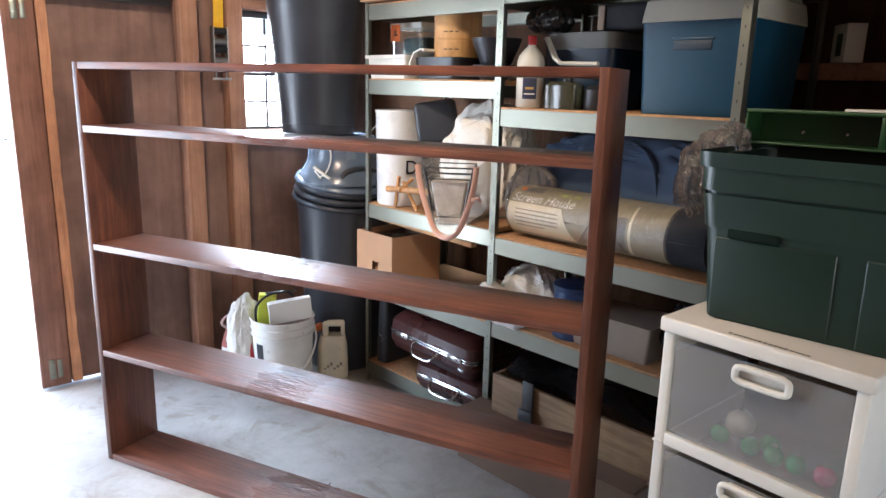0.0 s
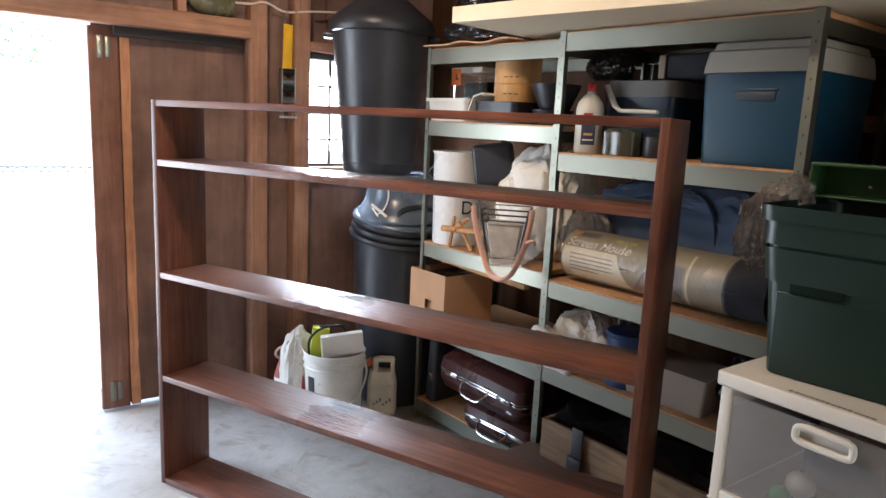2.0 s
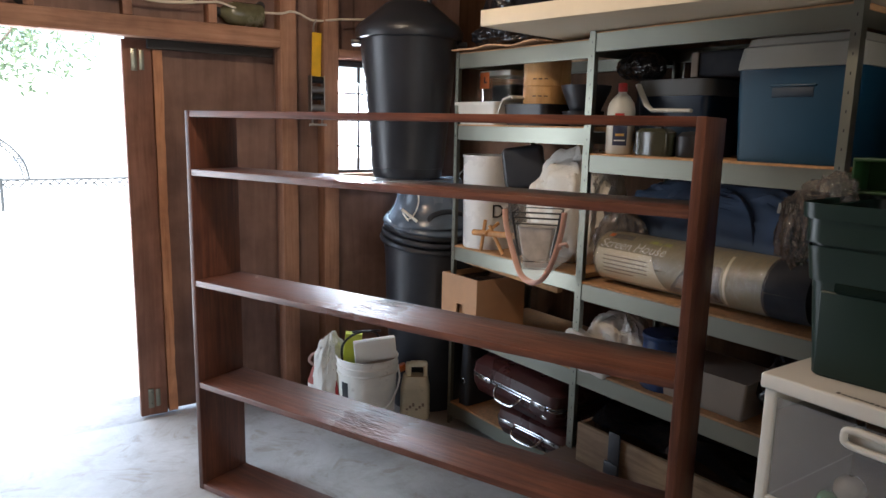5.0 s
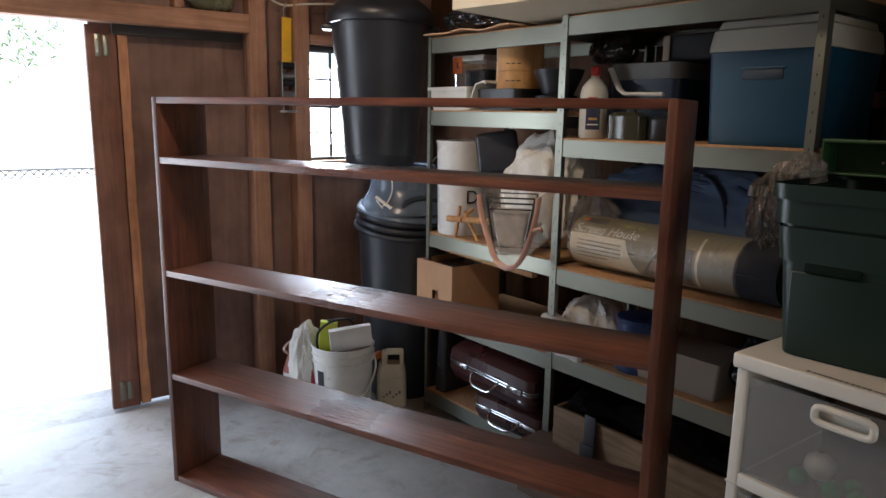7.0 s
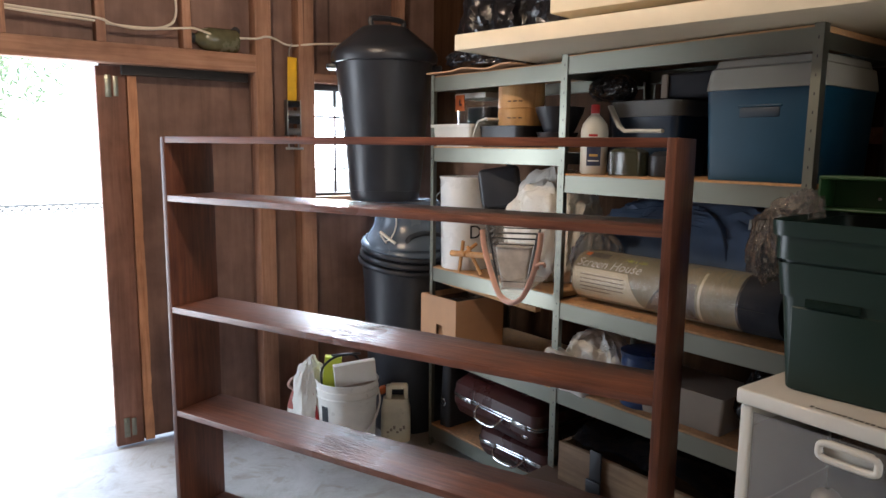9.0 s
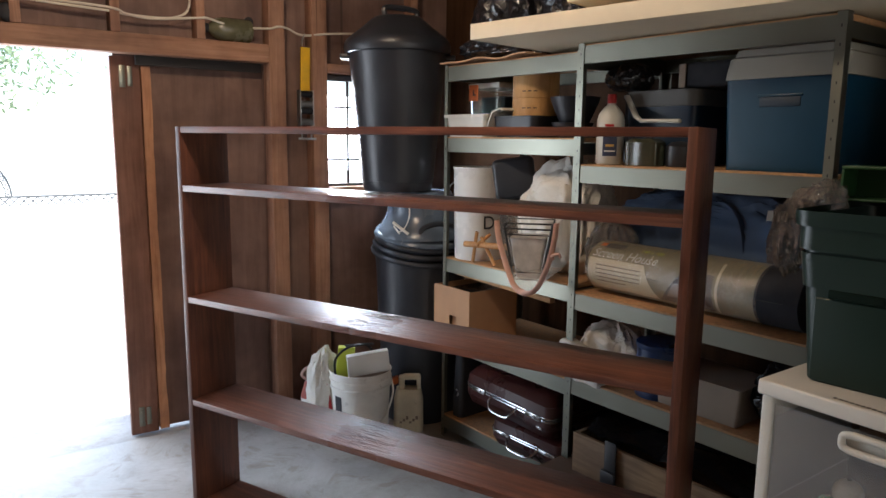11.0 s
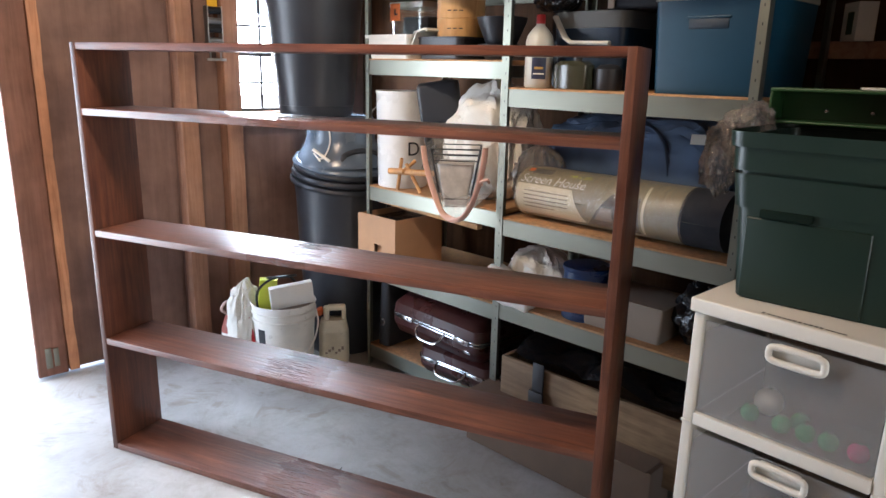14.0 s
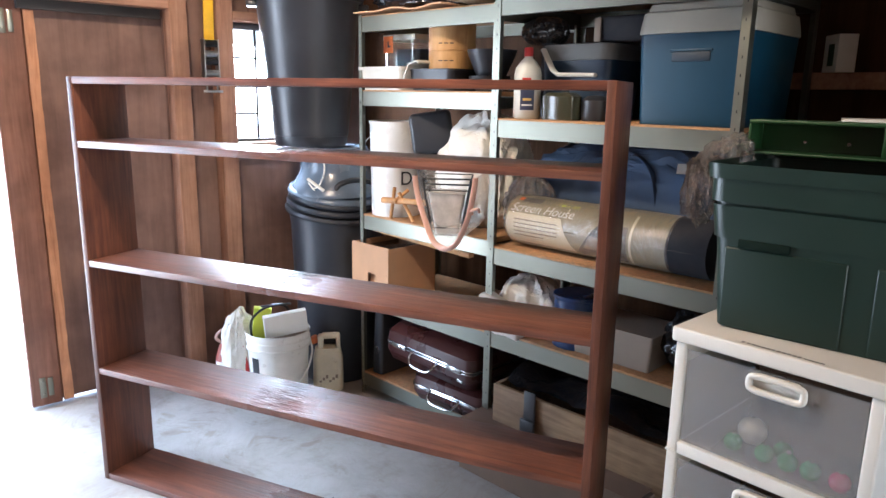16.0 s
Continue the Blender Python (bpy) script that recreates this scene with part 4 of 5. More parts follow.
def suitcase(m, w, d, h, label):
    ob = thing("suitcase", m, label, "suitcase", "maroon suitcases")
    bm = bm_new()
    taper(bm, d - 0.03, w - 0.03, d, w, h * 0.25, 0.04)
    taper(bm, d, w, d, w, h * 0.22, 0.04, z0=h * 0.25, floor=False)
    part("bottom_shell", bm, MAROON, ob, smooth=70)
    bm = bm_new()
    taper(bm, d, w, d - 0.01, w - 0.01, h * 0.3, 0.04, z0=h * 0.5, floor=False)
    taper(bm, d - 0.01, w - 0.01, d - 0.07, w - 0.07, h * 0.2, 0.05, z0=h * 0.8, floor=False, top=True)
    part("top_shell", bm, MAROON, ob, smooth=70)
    for zk in (0.43, 0.505):
        bm = bm_new()
        taper(bm, d + 0.007, w + 0.007, d + 0.009, w + 0.009, h * 0.02, 0.042, z0=h * zk, floor=False)
        taper(bm, d + 0.009, w + 0.009, d + 0.006, w + 0.006, h * 0.02, 0.042, z0=h * (zk + 0.02), floor=False)
        part("chrome_band", bm, CHROME, ob, "chrome closing band")
    bm = bm_new()
    taper(bm, d + 0.002, w + 0.002, d + 0.002, w + 0.002, h * 0.09, 0.042, z0=h * 0.44, floor=False)
    part("seam_strip", bm, GREY_P, ob, "dark strip between the bands")
    for y in (-w * 0.33, w * 0.3):
        bm = bm_new()
        box(bm, -d / 2 - 0.011, -d / 2 + 0.004, y - 0.045, y + 0.045, h * 0.41, h * 0.55, 0.003)
        latch = part("latch", bm, CHROME, ob, "chrome latch")
        bm = bm_new()
        box(bm, -d / 2 - 0.015, -d / 2 - 0.0115, y - 0.02, y + 0.02, h * 0.44, h * 0.52, 0.0015)
        part("lever", bm, CHROME, latch)
    bm = bm_new()
    tube(bm, [(-d / 2, 0.085, h * 0.46), (-d / 2 - 0.022, 0.08, h * 0.36), (-d / 2 - 0.036, 0.055, h * 0.2), (-d / 2 - 0.038, 0.0, h * 0.17), (-d / 2 - 0.036, -0.055, h * 0.2), (-d / 2 - 0.022, -0.08, h * 0.36), (-d / 2, -0.085, h * 0.46)], 0.006, 8, 4)
    part("handle", bm, CHROME, ob, "chrome carrying handle")
    bm = bm_new()
    box(bm, -d / 2 - 0.004, -d / 2 + 0.012, -w * 0.42, -w * 0.36, h * 0.2, h * 0.27, 0.001)
    part("badge", bm, CHROME, ob)
    return ob


suitcase(RK @ pose(0.19, 2.15, Z5, 0, 0, 2), 0.42, 0.34, 0.135, "maroon hard-shell suitcase with chrome latches")
suitcase(RK @ pose(0.2, 2.25, Z5 + 0.136, 0, 0, -3), 0.58, 0.38, 0.17, "large maroon hard-shell suitcase lying on another")
bm = bm_new()
taper(bm, 0.3, 0.075, 0.28, 0.06, 0.33, 0.02, top=True)
blk = solid("case", bm, GREY_P, RK @ pose(0.22, 2.665, Z5), "black carrying case standing on edge", "case")
bm = bm_new()
lathe(bm, [(0.016, -0.002), (0.02, 0.0), (0.016, 0.002)], 16, pose(-0.147, 0.005, 0.12, 0, 90, 0), close=True)
part("ring", bm, CHROME, blk, "chrome ring")

# ---- right shelving ----
Y4 = RZ[3] + 0.0045
bot = thing("bottle", RK @ pose(0.075, 1.80, Y4) @ Matrix.Scale(1.06, 4), "milky plastic bottle with red cap and dark label", "bottle")
bm = bm_new()
lathe(bm, [(0.0, 0.0), (0.042, 0.0), (0.047, 0.006), (0.047, 0.152), (0.042, 0.172), (0.026, 0.194), (0.015, 0.204), (0.013, 0.22), (0.0, 0.22)], 32)
part("body", bm, BOTTLE_W, bot)
bm = bm_new()
lathe(bm, [(0.0155, 0.21), (0.0155, 0.236), (0.013, 0.24), (0.0, 0.241)], 24)
part("cap", bm, RED_P, bot, "red screw cap")
for nm, z0, z1, a0, a1, mt in (("label", 0.03, 0.1, -172, -112, NAVY_INK), ("label_stripe", 0.062, 0.07, -160, -125, GOLD_INK), ("label_stripe", 0.045, 0.049, -165, -120, PAPER), ("label_stripe", 0.13, 0.138, -165, -128, RED_P), ("label_badge", 0.108, 0.124, -158, -128, RED_P)):
    bm = bm_new()
    rr = 0.0475 if nm == "label" else 0.048
    q = [[bm.verts.new((rr * math.cos(radians(a0 + (a1 - a0) * k / 8)), rr * math.sin(radians(a0 + (a1 - a0) * k / 8)), z)) for k in range(9)] for z in (z0, z1)]
    for k in range(8):
        bm.faces.new((q[0][k], q[0][k + 1], q[1][k + 1], q[1][k]))
    part(nm, bm, mt, bot)

small = thing("small_cooler", RK @ pose(0.27, 1.655, Y4, 0, 0, 0), "small dark blue cooler with white lid and handle", "cooler")
bm = bm_new()
taper(bm, 0.21, 0.27, 0.23, 0.3, 0.21, 0.03, top=True)
part("body", bm, plain("dark_blue_plastic", (0.01, 0.026, 0.055), 0.4, var=0.1), small)
bm = bm_new()
taper(bm, 0.24, 0.315, 0.235, 0.31, 0.055, 0.05, z0=0.211, top=True)
taper(bm, 0.21, 0.28, 0.15, 0.2, 0.006, 0.05, z0=0.266, floor=False, top=True)
part("lid", bm, plain("grey_white_plastic", (0.14, 0.14, 0.13), 0.45, var=0.06), small)
bm = bm_new()
tube(bm, [(-0.12, 0.135, 0.25), (-0.175, 0.05, 0.175), (-0.185, 0.02, 0.158), (-0.175, -0.13, 0.156)], 0.012, 8, 0, 0.6)
part("handle", bm, WHITE_P, small, "white swing handle")
bm = bm_new()
blob(bm, 0.085, 0.115, 0.055, 0.08, 1.5, 9, 5, 0.0, foot=-0.045, pleat=0.2)
solid("bag_roll", bm, GARBAGE, RK @ pose(0.2, 1.82, Y4 + 0.318, 0, 0, -40), "rolled black plastic in a glossy bundle", "plastic roll")
bm = bm_new()
box(bm, -0.12, 0.12, -0.1, 0.1, 0, 0.275, 0.01)
solid("dark_box", bm, GREY_P, RK @ pose(0.40, 1.80, Y4), "black box standing at the back of the shelf", "box")
bag_t = thing("dark_carrier", RK @ pose(0.27, 1.50, Y4 + 0.272), "black soft case with a pale edge", "case")
bm = bm_new()
box(bm, -0.1, 0.12, -0.14, 0.09, 0, 0.085, 0.015, 3)
part("body", bm, BLACK_CLOTH, bag_t)
bm = bm_new()
box(bm, -0.108, -0.101, 0.06, 0.085, 0.0, 0.08, 0.002)
part("trim", bm, STYRO, bag_t)
jar = thing("pump_bottle", RK @ pose(0.09, 1.655, Y4), "squat square glass bottle of olive liquid", "bottle")
bm = bm_new()
taper(bm, 0.068, 0.132, 0.07, 0.136, 0.082, 0.014)
taper(bm, 0.07, 0.136, 0.05, 0.1, 0.014, 0.014, z0=0.082, floor=False, top=True)
part("glass", bm, OLIVE, jar)
bm = bm_new()
lathe(bm, [(0.016, 0.0), (0.016, 0.014), (0.011, 0.016), (0.011, 0.036), (0.0, 0.037)], 16, pose(0, -0.012, 0.095))
part("cap", bm, GREY_P, jar)
bm = bm_new()
lathe(bm, [(0.0, 0.0), (0.045, 0.0), (0.048, 0.01), (0.048, 0.07), (0.03, 0.085), (0.0, 0.088)], 24)
solid("dark_jar", bm, GREY_P, RK @ pose(0.13, 1.54, Y4), "small dark jar on the steel shelf", "jar")

# packed screen house and duffel
Y3 = RZ[2] + 0.0045
roll = thing("tent_bag", RK @ pose(0.135, 1.445, Y3 + 0.1), "packed screen house roll in clear printed wrapping", "tent bag")
RXo, RZo, R0, R1 = 0.112, 0.098, -0.395, 0.4


def curved(bm, y0, y1, a0, a1, grow, n=16, cut0=0.0, cut1=0.0):
    """A patch on the roll's skin; angle 0 faces the room, 90 is up."""
    rows_ = []
    m_ = 10
    for j in range(m_ + 1):
        row = []
        for k in range(n + 1):
            a = radians(a0 + (a1 - a0) * k / n)
            y = y0 + (y1 - y0) * j / m_
            y += cut0 * (k / n) * (1 - j / m_) + cut1 * (k / n) * (j / m_)
            w = 1 + grow + 0.012 * noise.noise(Vector((y * 9, a * 2.0, 0)))
            row.append(bm.verts.new((-RXo * w * math.cos(a), y, RZo * w * math.sin(a))))
        rows_.append(row)
    for p, q in zip(rows_, rows_[1:]):
        for k in range(n):
            bm.faces.new((p[k], p[k + 1], q[k + 1], q[k]))


bm = bm_new()
curved(bm, R0 + 0.13, R1, 0, 360, -0.03, 40)
bmesh.ops.remove_doubles(bm, verts=bm.verts, dist=1e-4)
bmesh.ops.holes_fill(bm, edges=bm.edges, sides=60)
part("body", bm, KHAKI, roll)
bm = bm_new()
curved(bm, R0, R0 + 0.135, 0, 360, -0.02, 40)
bmesh.ops.remove_doubles(bm, verts=bm.verts, dist=1e-4)
bmesh.ops.holes_fill(bm, edges=bm.edges, sides=60)
part("end_pocket", bm, BLACK_CLOTH, roll, "black mesh end pocket")
bm = bm_new()
curved(bm, 0.09, 0.392, -48, 26, -0.018, 12, 0.06)
part("label", bm, BEIGE, roll)
bm = bm_new()
curved(bm, -0.12, 0.09, -50, 30, -0.019, 12, 0.0, -0.1)
part("picture", bm, DKLABEL, roll)
bm = bm_new()
curved(bm, -0.02, 0.05, -30, 0, -0.014, 12, 0.0, -0.03)
part("picture_tent", bm, STYRO, roll)
bm = bm_new()
curved(bm, -0.14, -0.13, -50, 60, -0.012, 12)
curved(bm, 0.13, 0.135, 52, 40, -0.012, 6)
part("seam", bm, BEIGE, roll)
for i in range(5):
    bm = bm_new()
    a = -26 + 9 * i
    curved(bm, 0.16 if i else 0.22, 0.355, a, a + 2.5, -0.013, 3)
    part("text_bar", bm, STYRO, roll)
bm = bm_new()
curved(bm, 0.265, 0.355, 55, 72, -0.013, 3)
part("brand_bar", bm, DKLABEL, roll)
bm = bm_new()
curved(bm, 0.352, 0.375, 59, 70, -0.013, 3)
part("brand_mark", bm, ORANGE, roll)


def wrapped(body, size, y_start, a_mid, mat, name):
    """Lettering bent round the roll."""
    cu = bpy.data.curves.new(name, "FONT")
    cu.body, cu.size, cu.shear = body, size, 0.25
    tmp = new(name, cu)
    me = bpy.data.meshes.new_from_object(tmp.evaluated_get(bpy.context.evaluated_depsgraph_get()))
    bpy.data.objects.remove(tmp)
    for v in me.vertices:
        a = radians(a_mid) + v.co.y / RZo
        y = y_start - v.co.x
        w = 1.002 + 0.012 * noise.noise(Vector((y * 9, a * 2.0, 0)))
        v.co = (-RXo * w * math.cos(a), y, RZo * w * math.sin(a))
    me.materials.clear()
    me.materials.append(mat)
    ob = new(name, me)
    ob.parent = roll


wrapped("Screen House", 0.05, 0.385, 29, PAPER, "lettering")
wrapped("14ft x 10ft", 0.022, 0.19, 54, LIME, "size_lettering")
bm = bm_new()
curved(bm, R0 + 0.125, R1 + 0.004, -80, 120, 0.006, 24)
part("wrapping", bm, film("clear_wrap", (0.9, 0.88, 0.8), 0.22, 0.05, 0.1, 1.0, 9, (0.6, 4.5, 1.4)), roll, "clear glossy vinyl wrapping")

duf = thing("duffel_bag", RK @ pose(0.4, 1.49, Y3), "slumped navy nylon duffel bag on the shelf", "duffel bag")
bm = bm_new()
vs = blob(bm, 0.15, 0.47, 0.205, 0.1, 1.6, 6, 5, 0.1, foot=-0.19, boxy=0.7, pleat=0.2)
bmesh.ops.translate(bm, verts=bm.verts, vec=(0, 0, 0.19))
part("body", bm, NAVY, duf)
bm = bm_new()
tube(bm, [(-0.13, 0.14, 0.14), (-0.14, 0.1, 0.3), (-0.1, 0.0, 0.37), (-0.14, -0.12, 0.31), (-0.13, -0.15, 0.14)], 0.014, 8, 5, 0.3)
part("strap", bm, NAVY, duf)
bm = bm_new()
box(bm, -0.02, 0.02, -0.03, 0.03, 0, 0.003, m=pose(-0.135, -0.24, 0.335, 0, -50, 20))
part("tag", bm, PAPER, duf, "white paper tag")
bm = bm_new()
blob(bm, 0.1, 0.1, 0.13, 0.1, 1.5, 12, 5, 0.0, foot=-0.12, pleat=0.35)
solid("clear_film_bag", bm, GREY_FILM, RK @ pose(0.2, 1.86, Y3 + 0.13), "loose clear plastic bundle beside a bag", "plastic bundle")

# fourth shelf: gloves, tin, packing carton, black bag
YB = RZ[1] + 0.0045
bm = bm_new()
blob(bm, 0.1, 0.14, 0.12, 0.16, 1.6, 15, 5, 0.02, foot=-0.1, pleat=0.12)
solid("rag_bag", bm, WHITE_FILM, RK @ pose(0.15, 1.79, YB + 0.1), "crumpled white rags in thin plastic", "rag bag")
glove = thing("work_gloves", RK @ pose(0.03, 1.855, YB), "white cloth bundle with dark printing", "cloth")
bm = bm_new()
box(bm, -0.05, 0.04, -0.12, 0.1, 0, 0.13, 0.02, 3, m=pose(0, 0, 0, 10, 0, 0))
bmesh.ops.subdivide_edges(bm, edges=bm.edges, cuts=3, use_grid_fill=True)
for v in bm.verts:
    v.co += 0.012 * Vector((noise.noise(v.co * 14), noise.noise(v.co * 14 + Vector((5, 0, 0))), noise.noise(v.co * 14 + Vector((0, 9, 0)))))
part("cloth", bm, PAPER, glove)
bm = bm_new()
for k in range(3):
    box(bm, -0.052, -0.046, 0.02 - 0.03 * k, 0.04 - 0.03 * k, 0.115, 0.135)
part("print_bar", bm, DKLABEL, glove)
tin = thing("paint_tin", RK @ pose(0.12, 1.56, YB), "dark blue metal tin with a lid", "tin")
bm = bm_new()
lathe(bm, [(0.0, 0.0), (0.085, 0.0), (0.085, 0.19), (0.0, 0.19)], 36)
part("body", bm, TINBLUE, tin)
bm = bm_new()
lathe(bm, [(0.086, 0.18), (0.089, 0.184), (0.089, 0.197), (0.08, 0.2), (0.0, 0.194)], 36)
part("lid", bm, TINBLUE, tin)
bm = bm_new()
taper(bm, 0.2, 0.3, 0.22, 0.33, 0.13, 0.01, top=True)
solid("packing_carton", bm, STYRO, RK @ pose(0.15, 1.37, YB), "plain grey-brown carton on the shelf", "carton")
bm = bm_new()
blob(bm, 0.13, 0.12, 0.11, 0.14, 1.8, 21, 5, 0.03, foot=-0.1, pleat=0.3)
solid("bin_bag", bm, GARBAGE, RK @ pose(0.2, 1.11, YB + 0.1), "crumpled black plastic bag on the shelf", "plastic bag", "black bags on the shelving")

# bottom: long wooden crate under black plastic, flat carton in front
YA = RZ[0] + 0.0045
CRATEW = wood("dull_crate_wood", (0.17, 0.11, 0.06), (0.26, 0.175, 0.1), (0.33, 0.23, 0.135), (30, 3, 30), (0.6, 0.8), 0.3, True)
crate = thing("crate", RK @ pose(-0.05, 1.02, YA), "long tan wooden crate half covered with plastic", "crate")
for x0 in (0.0, 0.38):
    bm = bm_new()
    box(bm, x0, x0 + 0.018, 0.0, 0.79, 0, 0.252, 0.003)
    part("side_board", bm, CRATEW, crate)
for y0 in (0.0, 0.772):
    bm = bm_new()
    box(bm, 0.019, 0.379, y0, y0 + 0.018, 0, 0.252, 0.003)
    part("end_board", bm, CRATEW, crate)
bm = bm_new()
box(bm, 0.019, 0.379, 0.019, 0.771, 0, 0.012)
part("bottom_board", bm, LIGHTWOOD, crate)
bm = bm_new()
bmesh.ops.create_grid(bm, x_segments=46, y_segments=60, size=0.5)
for v in bm.verts:
    v.co.x *= 0.42
    v.co.y *= 0.78
    e = v.co.copy()
    v.co.z = 0.012 + 0.09 * abs(noise.noise(e * 4)) + 0.012 * noise.noise(e * 13)
solid("plastic_sheet", bm, GARBAGE, RK @ pose(0.185, 1.40, YA + 0.248), "loose black plastic sheet over a crate", "plastic sheet")
strap2 = thing("buckle_strap", RK @ pose(-0.06, 1.62, YA + 0.1), "grey webbing strap with buckle on a crate", "strap")
bm = bm_new()
box(bm, -0.008, -0.001, -0.025, 0.025, 0.0, 0.18, 0.002)
part("webbing", bm, GREY_P, strap2)
bm = bm_new()
box(bm, -0.02, -0.009, -0.032, 0.032, 0.02, 0.07, 0.003)
part("buckle", bm, GREY_P, strap2)
flatc = thing("flat_carton", pose(1.86, 1.50, 0.0, 0, 0, 3.9), "low dull brown carton on the concrete floor", "carton")
DULL = plain("dull_brown_carton", (0.17, 0.115, 0.08), 0.85, var=0.15, scale=7, bumps=0.1)
bm = bm_new()
box(bm, -0.085, 0.075, -0.4, 0.4, 0, 0.2, 0.004)
part("body", bm, DULL, flatc)
bm = bm_new()
box(bm, -0.105, 0.07, -0.39, 0.405, 0.0, 0.004, m=pose(0, 0, 0.209, 0, -2, 0))
part("flap", bm, DULL, flatc)

# ---- on the tote ----
green = thing("green_tray", pose(1.765, 0.545, 1.336, 0, 0, 4), "dark green plastic divided tray tipped on its side", "tray")
bm = bm_new()
box(bm, 0.084, 0.09, -0.26, 0.305, 0.006, 0.076)
part("back_panel", bm, GREEN_L, green)
for nm, a in (("top_wall", (0.0, 0.09, -0.265, 0.31, 0.076, 0.084)), ("bottom_wall", (0.0, 0.09, -0.265, 0.31, 0.0, 0.006)), ("end_wall", (0.0, 0.084, 0.304, 0.31, 0.0065, 0.0755)), ("divider", (0.0, 0.084, 0.0, 0.012, 0.0065, 0.0755)), ("end_wall", (0.0, 0.084, -0.265, -0.259, 0.0065, 0.0755))):
    bm = bm_new()
    box(bm, *a, 0.002)
    part(nm, bm, GREEN_L, green)
for y in (0.2, 0.1):
    bm = bm_new()
    lathe(bm, [(0.0, 0.004), (0.004, 0.003), (0.006, 0.0)], 10, pose(0.084, y, 0.03, 0, -90, 0))
    part("rivet", bm, CHROME, green, "small bright rivet")
gb_ = thing("grey_bag", pose(1.62, 0.875, 1.27, 0, 0, 20), "crumpled grey translucent plastic bag over a tote", "plastic bag")
bm = bm_new()
blob(bm, 0.088, 0.05, 0.042, 0.3, 1.6, 31, 5, 0.1, pleat=0.4)
bmesh.ops.transform(bm, matrix=pose(0.075, -0.03, 0.062, 0, -18, -12), verts=bm.verts)
part("upper_fold", bm, GREY_FILM, gb_)
bm = bm_new()
blob(bm, 0.05, 0.042, 0.082, 0.3, 1.6, 33, 5, 0.1, pleat=0.42)
bmesh.ops.transform(bm, matrix=pose(-0.02, 0.02, -0.015, 0, 12, 0), verts=bm.verts)
part("hanging_fold", bm, GREY_FILM, gb_)

# baubles in the top drawer
for k, (y, z, col) in enumerate(((0.668, 0.0, 0), (0.598, 0.0, 0), (0.575, 0.02, 0), (0.548, 0.0, 0), (0.502, 0.0, 0), (0.445, 0.0, 1), (0.655, 0.0, 2))):
    xb = 1.437 if z == 0 else 1.478
    rb = 0.021
    if col == 2:
        xb, rb = 1.50, 0.032
    mt = (plain("green_bauble", (0.0, 0.2, 0.045), 0.1, 0.1), plain("magenta_bauble", (0.42, 0.0, 0.11), 0.1, 0.1), ENAMEL)[col] if k in (0, 5, 6) else mt
    ball = thing("bauble", pose(xb, y, 0.696 + 0.0), ("shiny green christmas bauble in a drawer", "shiny magenta christmas bauble in a drawer", "pale round ornament in a drawer")[col], "bauble", "christmas baubles")
    bm = bm_new()
    lathe(bm, [(rb * math.sin(math.pi * i / 14), rb - rb * math.cos(math.pi * i / 14)) for i in range(15)], 24)
    part("ball", bm, mt, ball)
    bm = bm_new()
    lathe(bm, [(0.005, 0.0), (0.005, 0.006), (0.0, 0.006)], 10, pose(0, 0, 2 * rb - 0.001))
    part("cap", bm, CHROME, ball)
bm = bm_new()
for k in range(16):
    u = 0.5 + 0.5 * noise.noise(Vector((k * 1.7, 3.3, 0.4)))
    y = 0.655 - 0.0105 * k - 0.012 * u
    box(bm, 1.391 + 0.006 * u, 1.396 + 0.012 * (1 - u), y, y + 0.003 + 0.009 * u, 0.9662, 0.9666, m=pose(0, 0, 0, 0, 0, 0))
tagged(part("scuff", bm, DKLABEL, tower, "dark scuffs along the top edge"), kind="stuff").matrix_parent_inverse = tower.matrix_world.inverted()

# papers and a packet by the dark wall
packet = thing("packet", RK @ pose(0.585, 0.93, 1.5605, 0, 0, -50), "small white and green packet on a ledge", "packet")
bm = bm_new()
box(bm, -0.01, 0.05, -0.05, 0.05, 0, 0.12, 0.001)
part("packet_body", bm, PAPER, packet)
bm = bm_new()
box(bm, -0.0115, -0.0105, -0.025, 0.015, 0.02, 0.09)
part("print", bm, GREEN_L, packet)
# added cabinet: carries the papers and holds back light from behind
side = thing("cabinet", RK @ pose(0.22, 0.6, 0), "added cabinet under the papers, shade in its board colour", "cabinet")
bm = bm_new()
box(bm, -0.06, 0.395, -0.2, 0.3, 0, 1.39, 0.004)
part("body", bm, SHADE_PLY, side)
for k in range(3):
    bm = bm_new()
    box(bm, -0.1, 0.1, -0.15, 0.15, 0, 0.008, 0.001)
    solid("paper_stack", bm, PAPER, RK @ pose(0.28 + 0.008 * k, 0.665 - 0.01 * k, 1.3945 + 0.0085 * k, 0, 0, 8 * k), "loose white papers in a small pile", "papers", "paper pile")

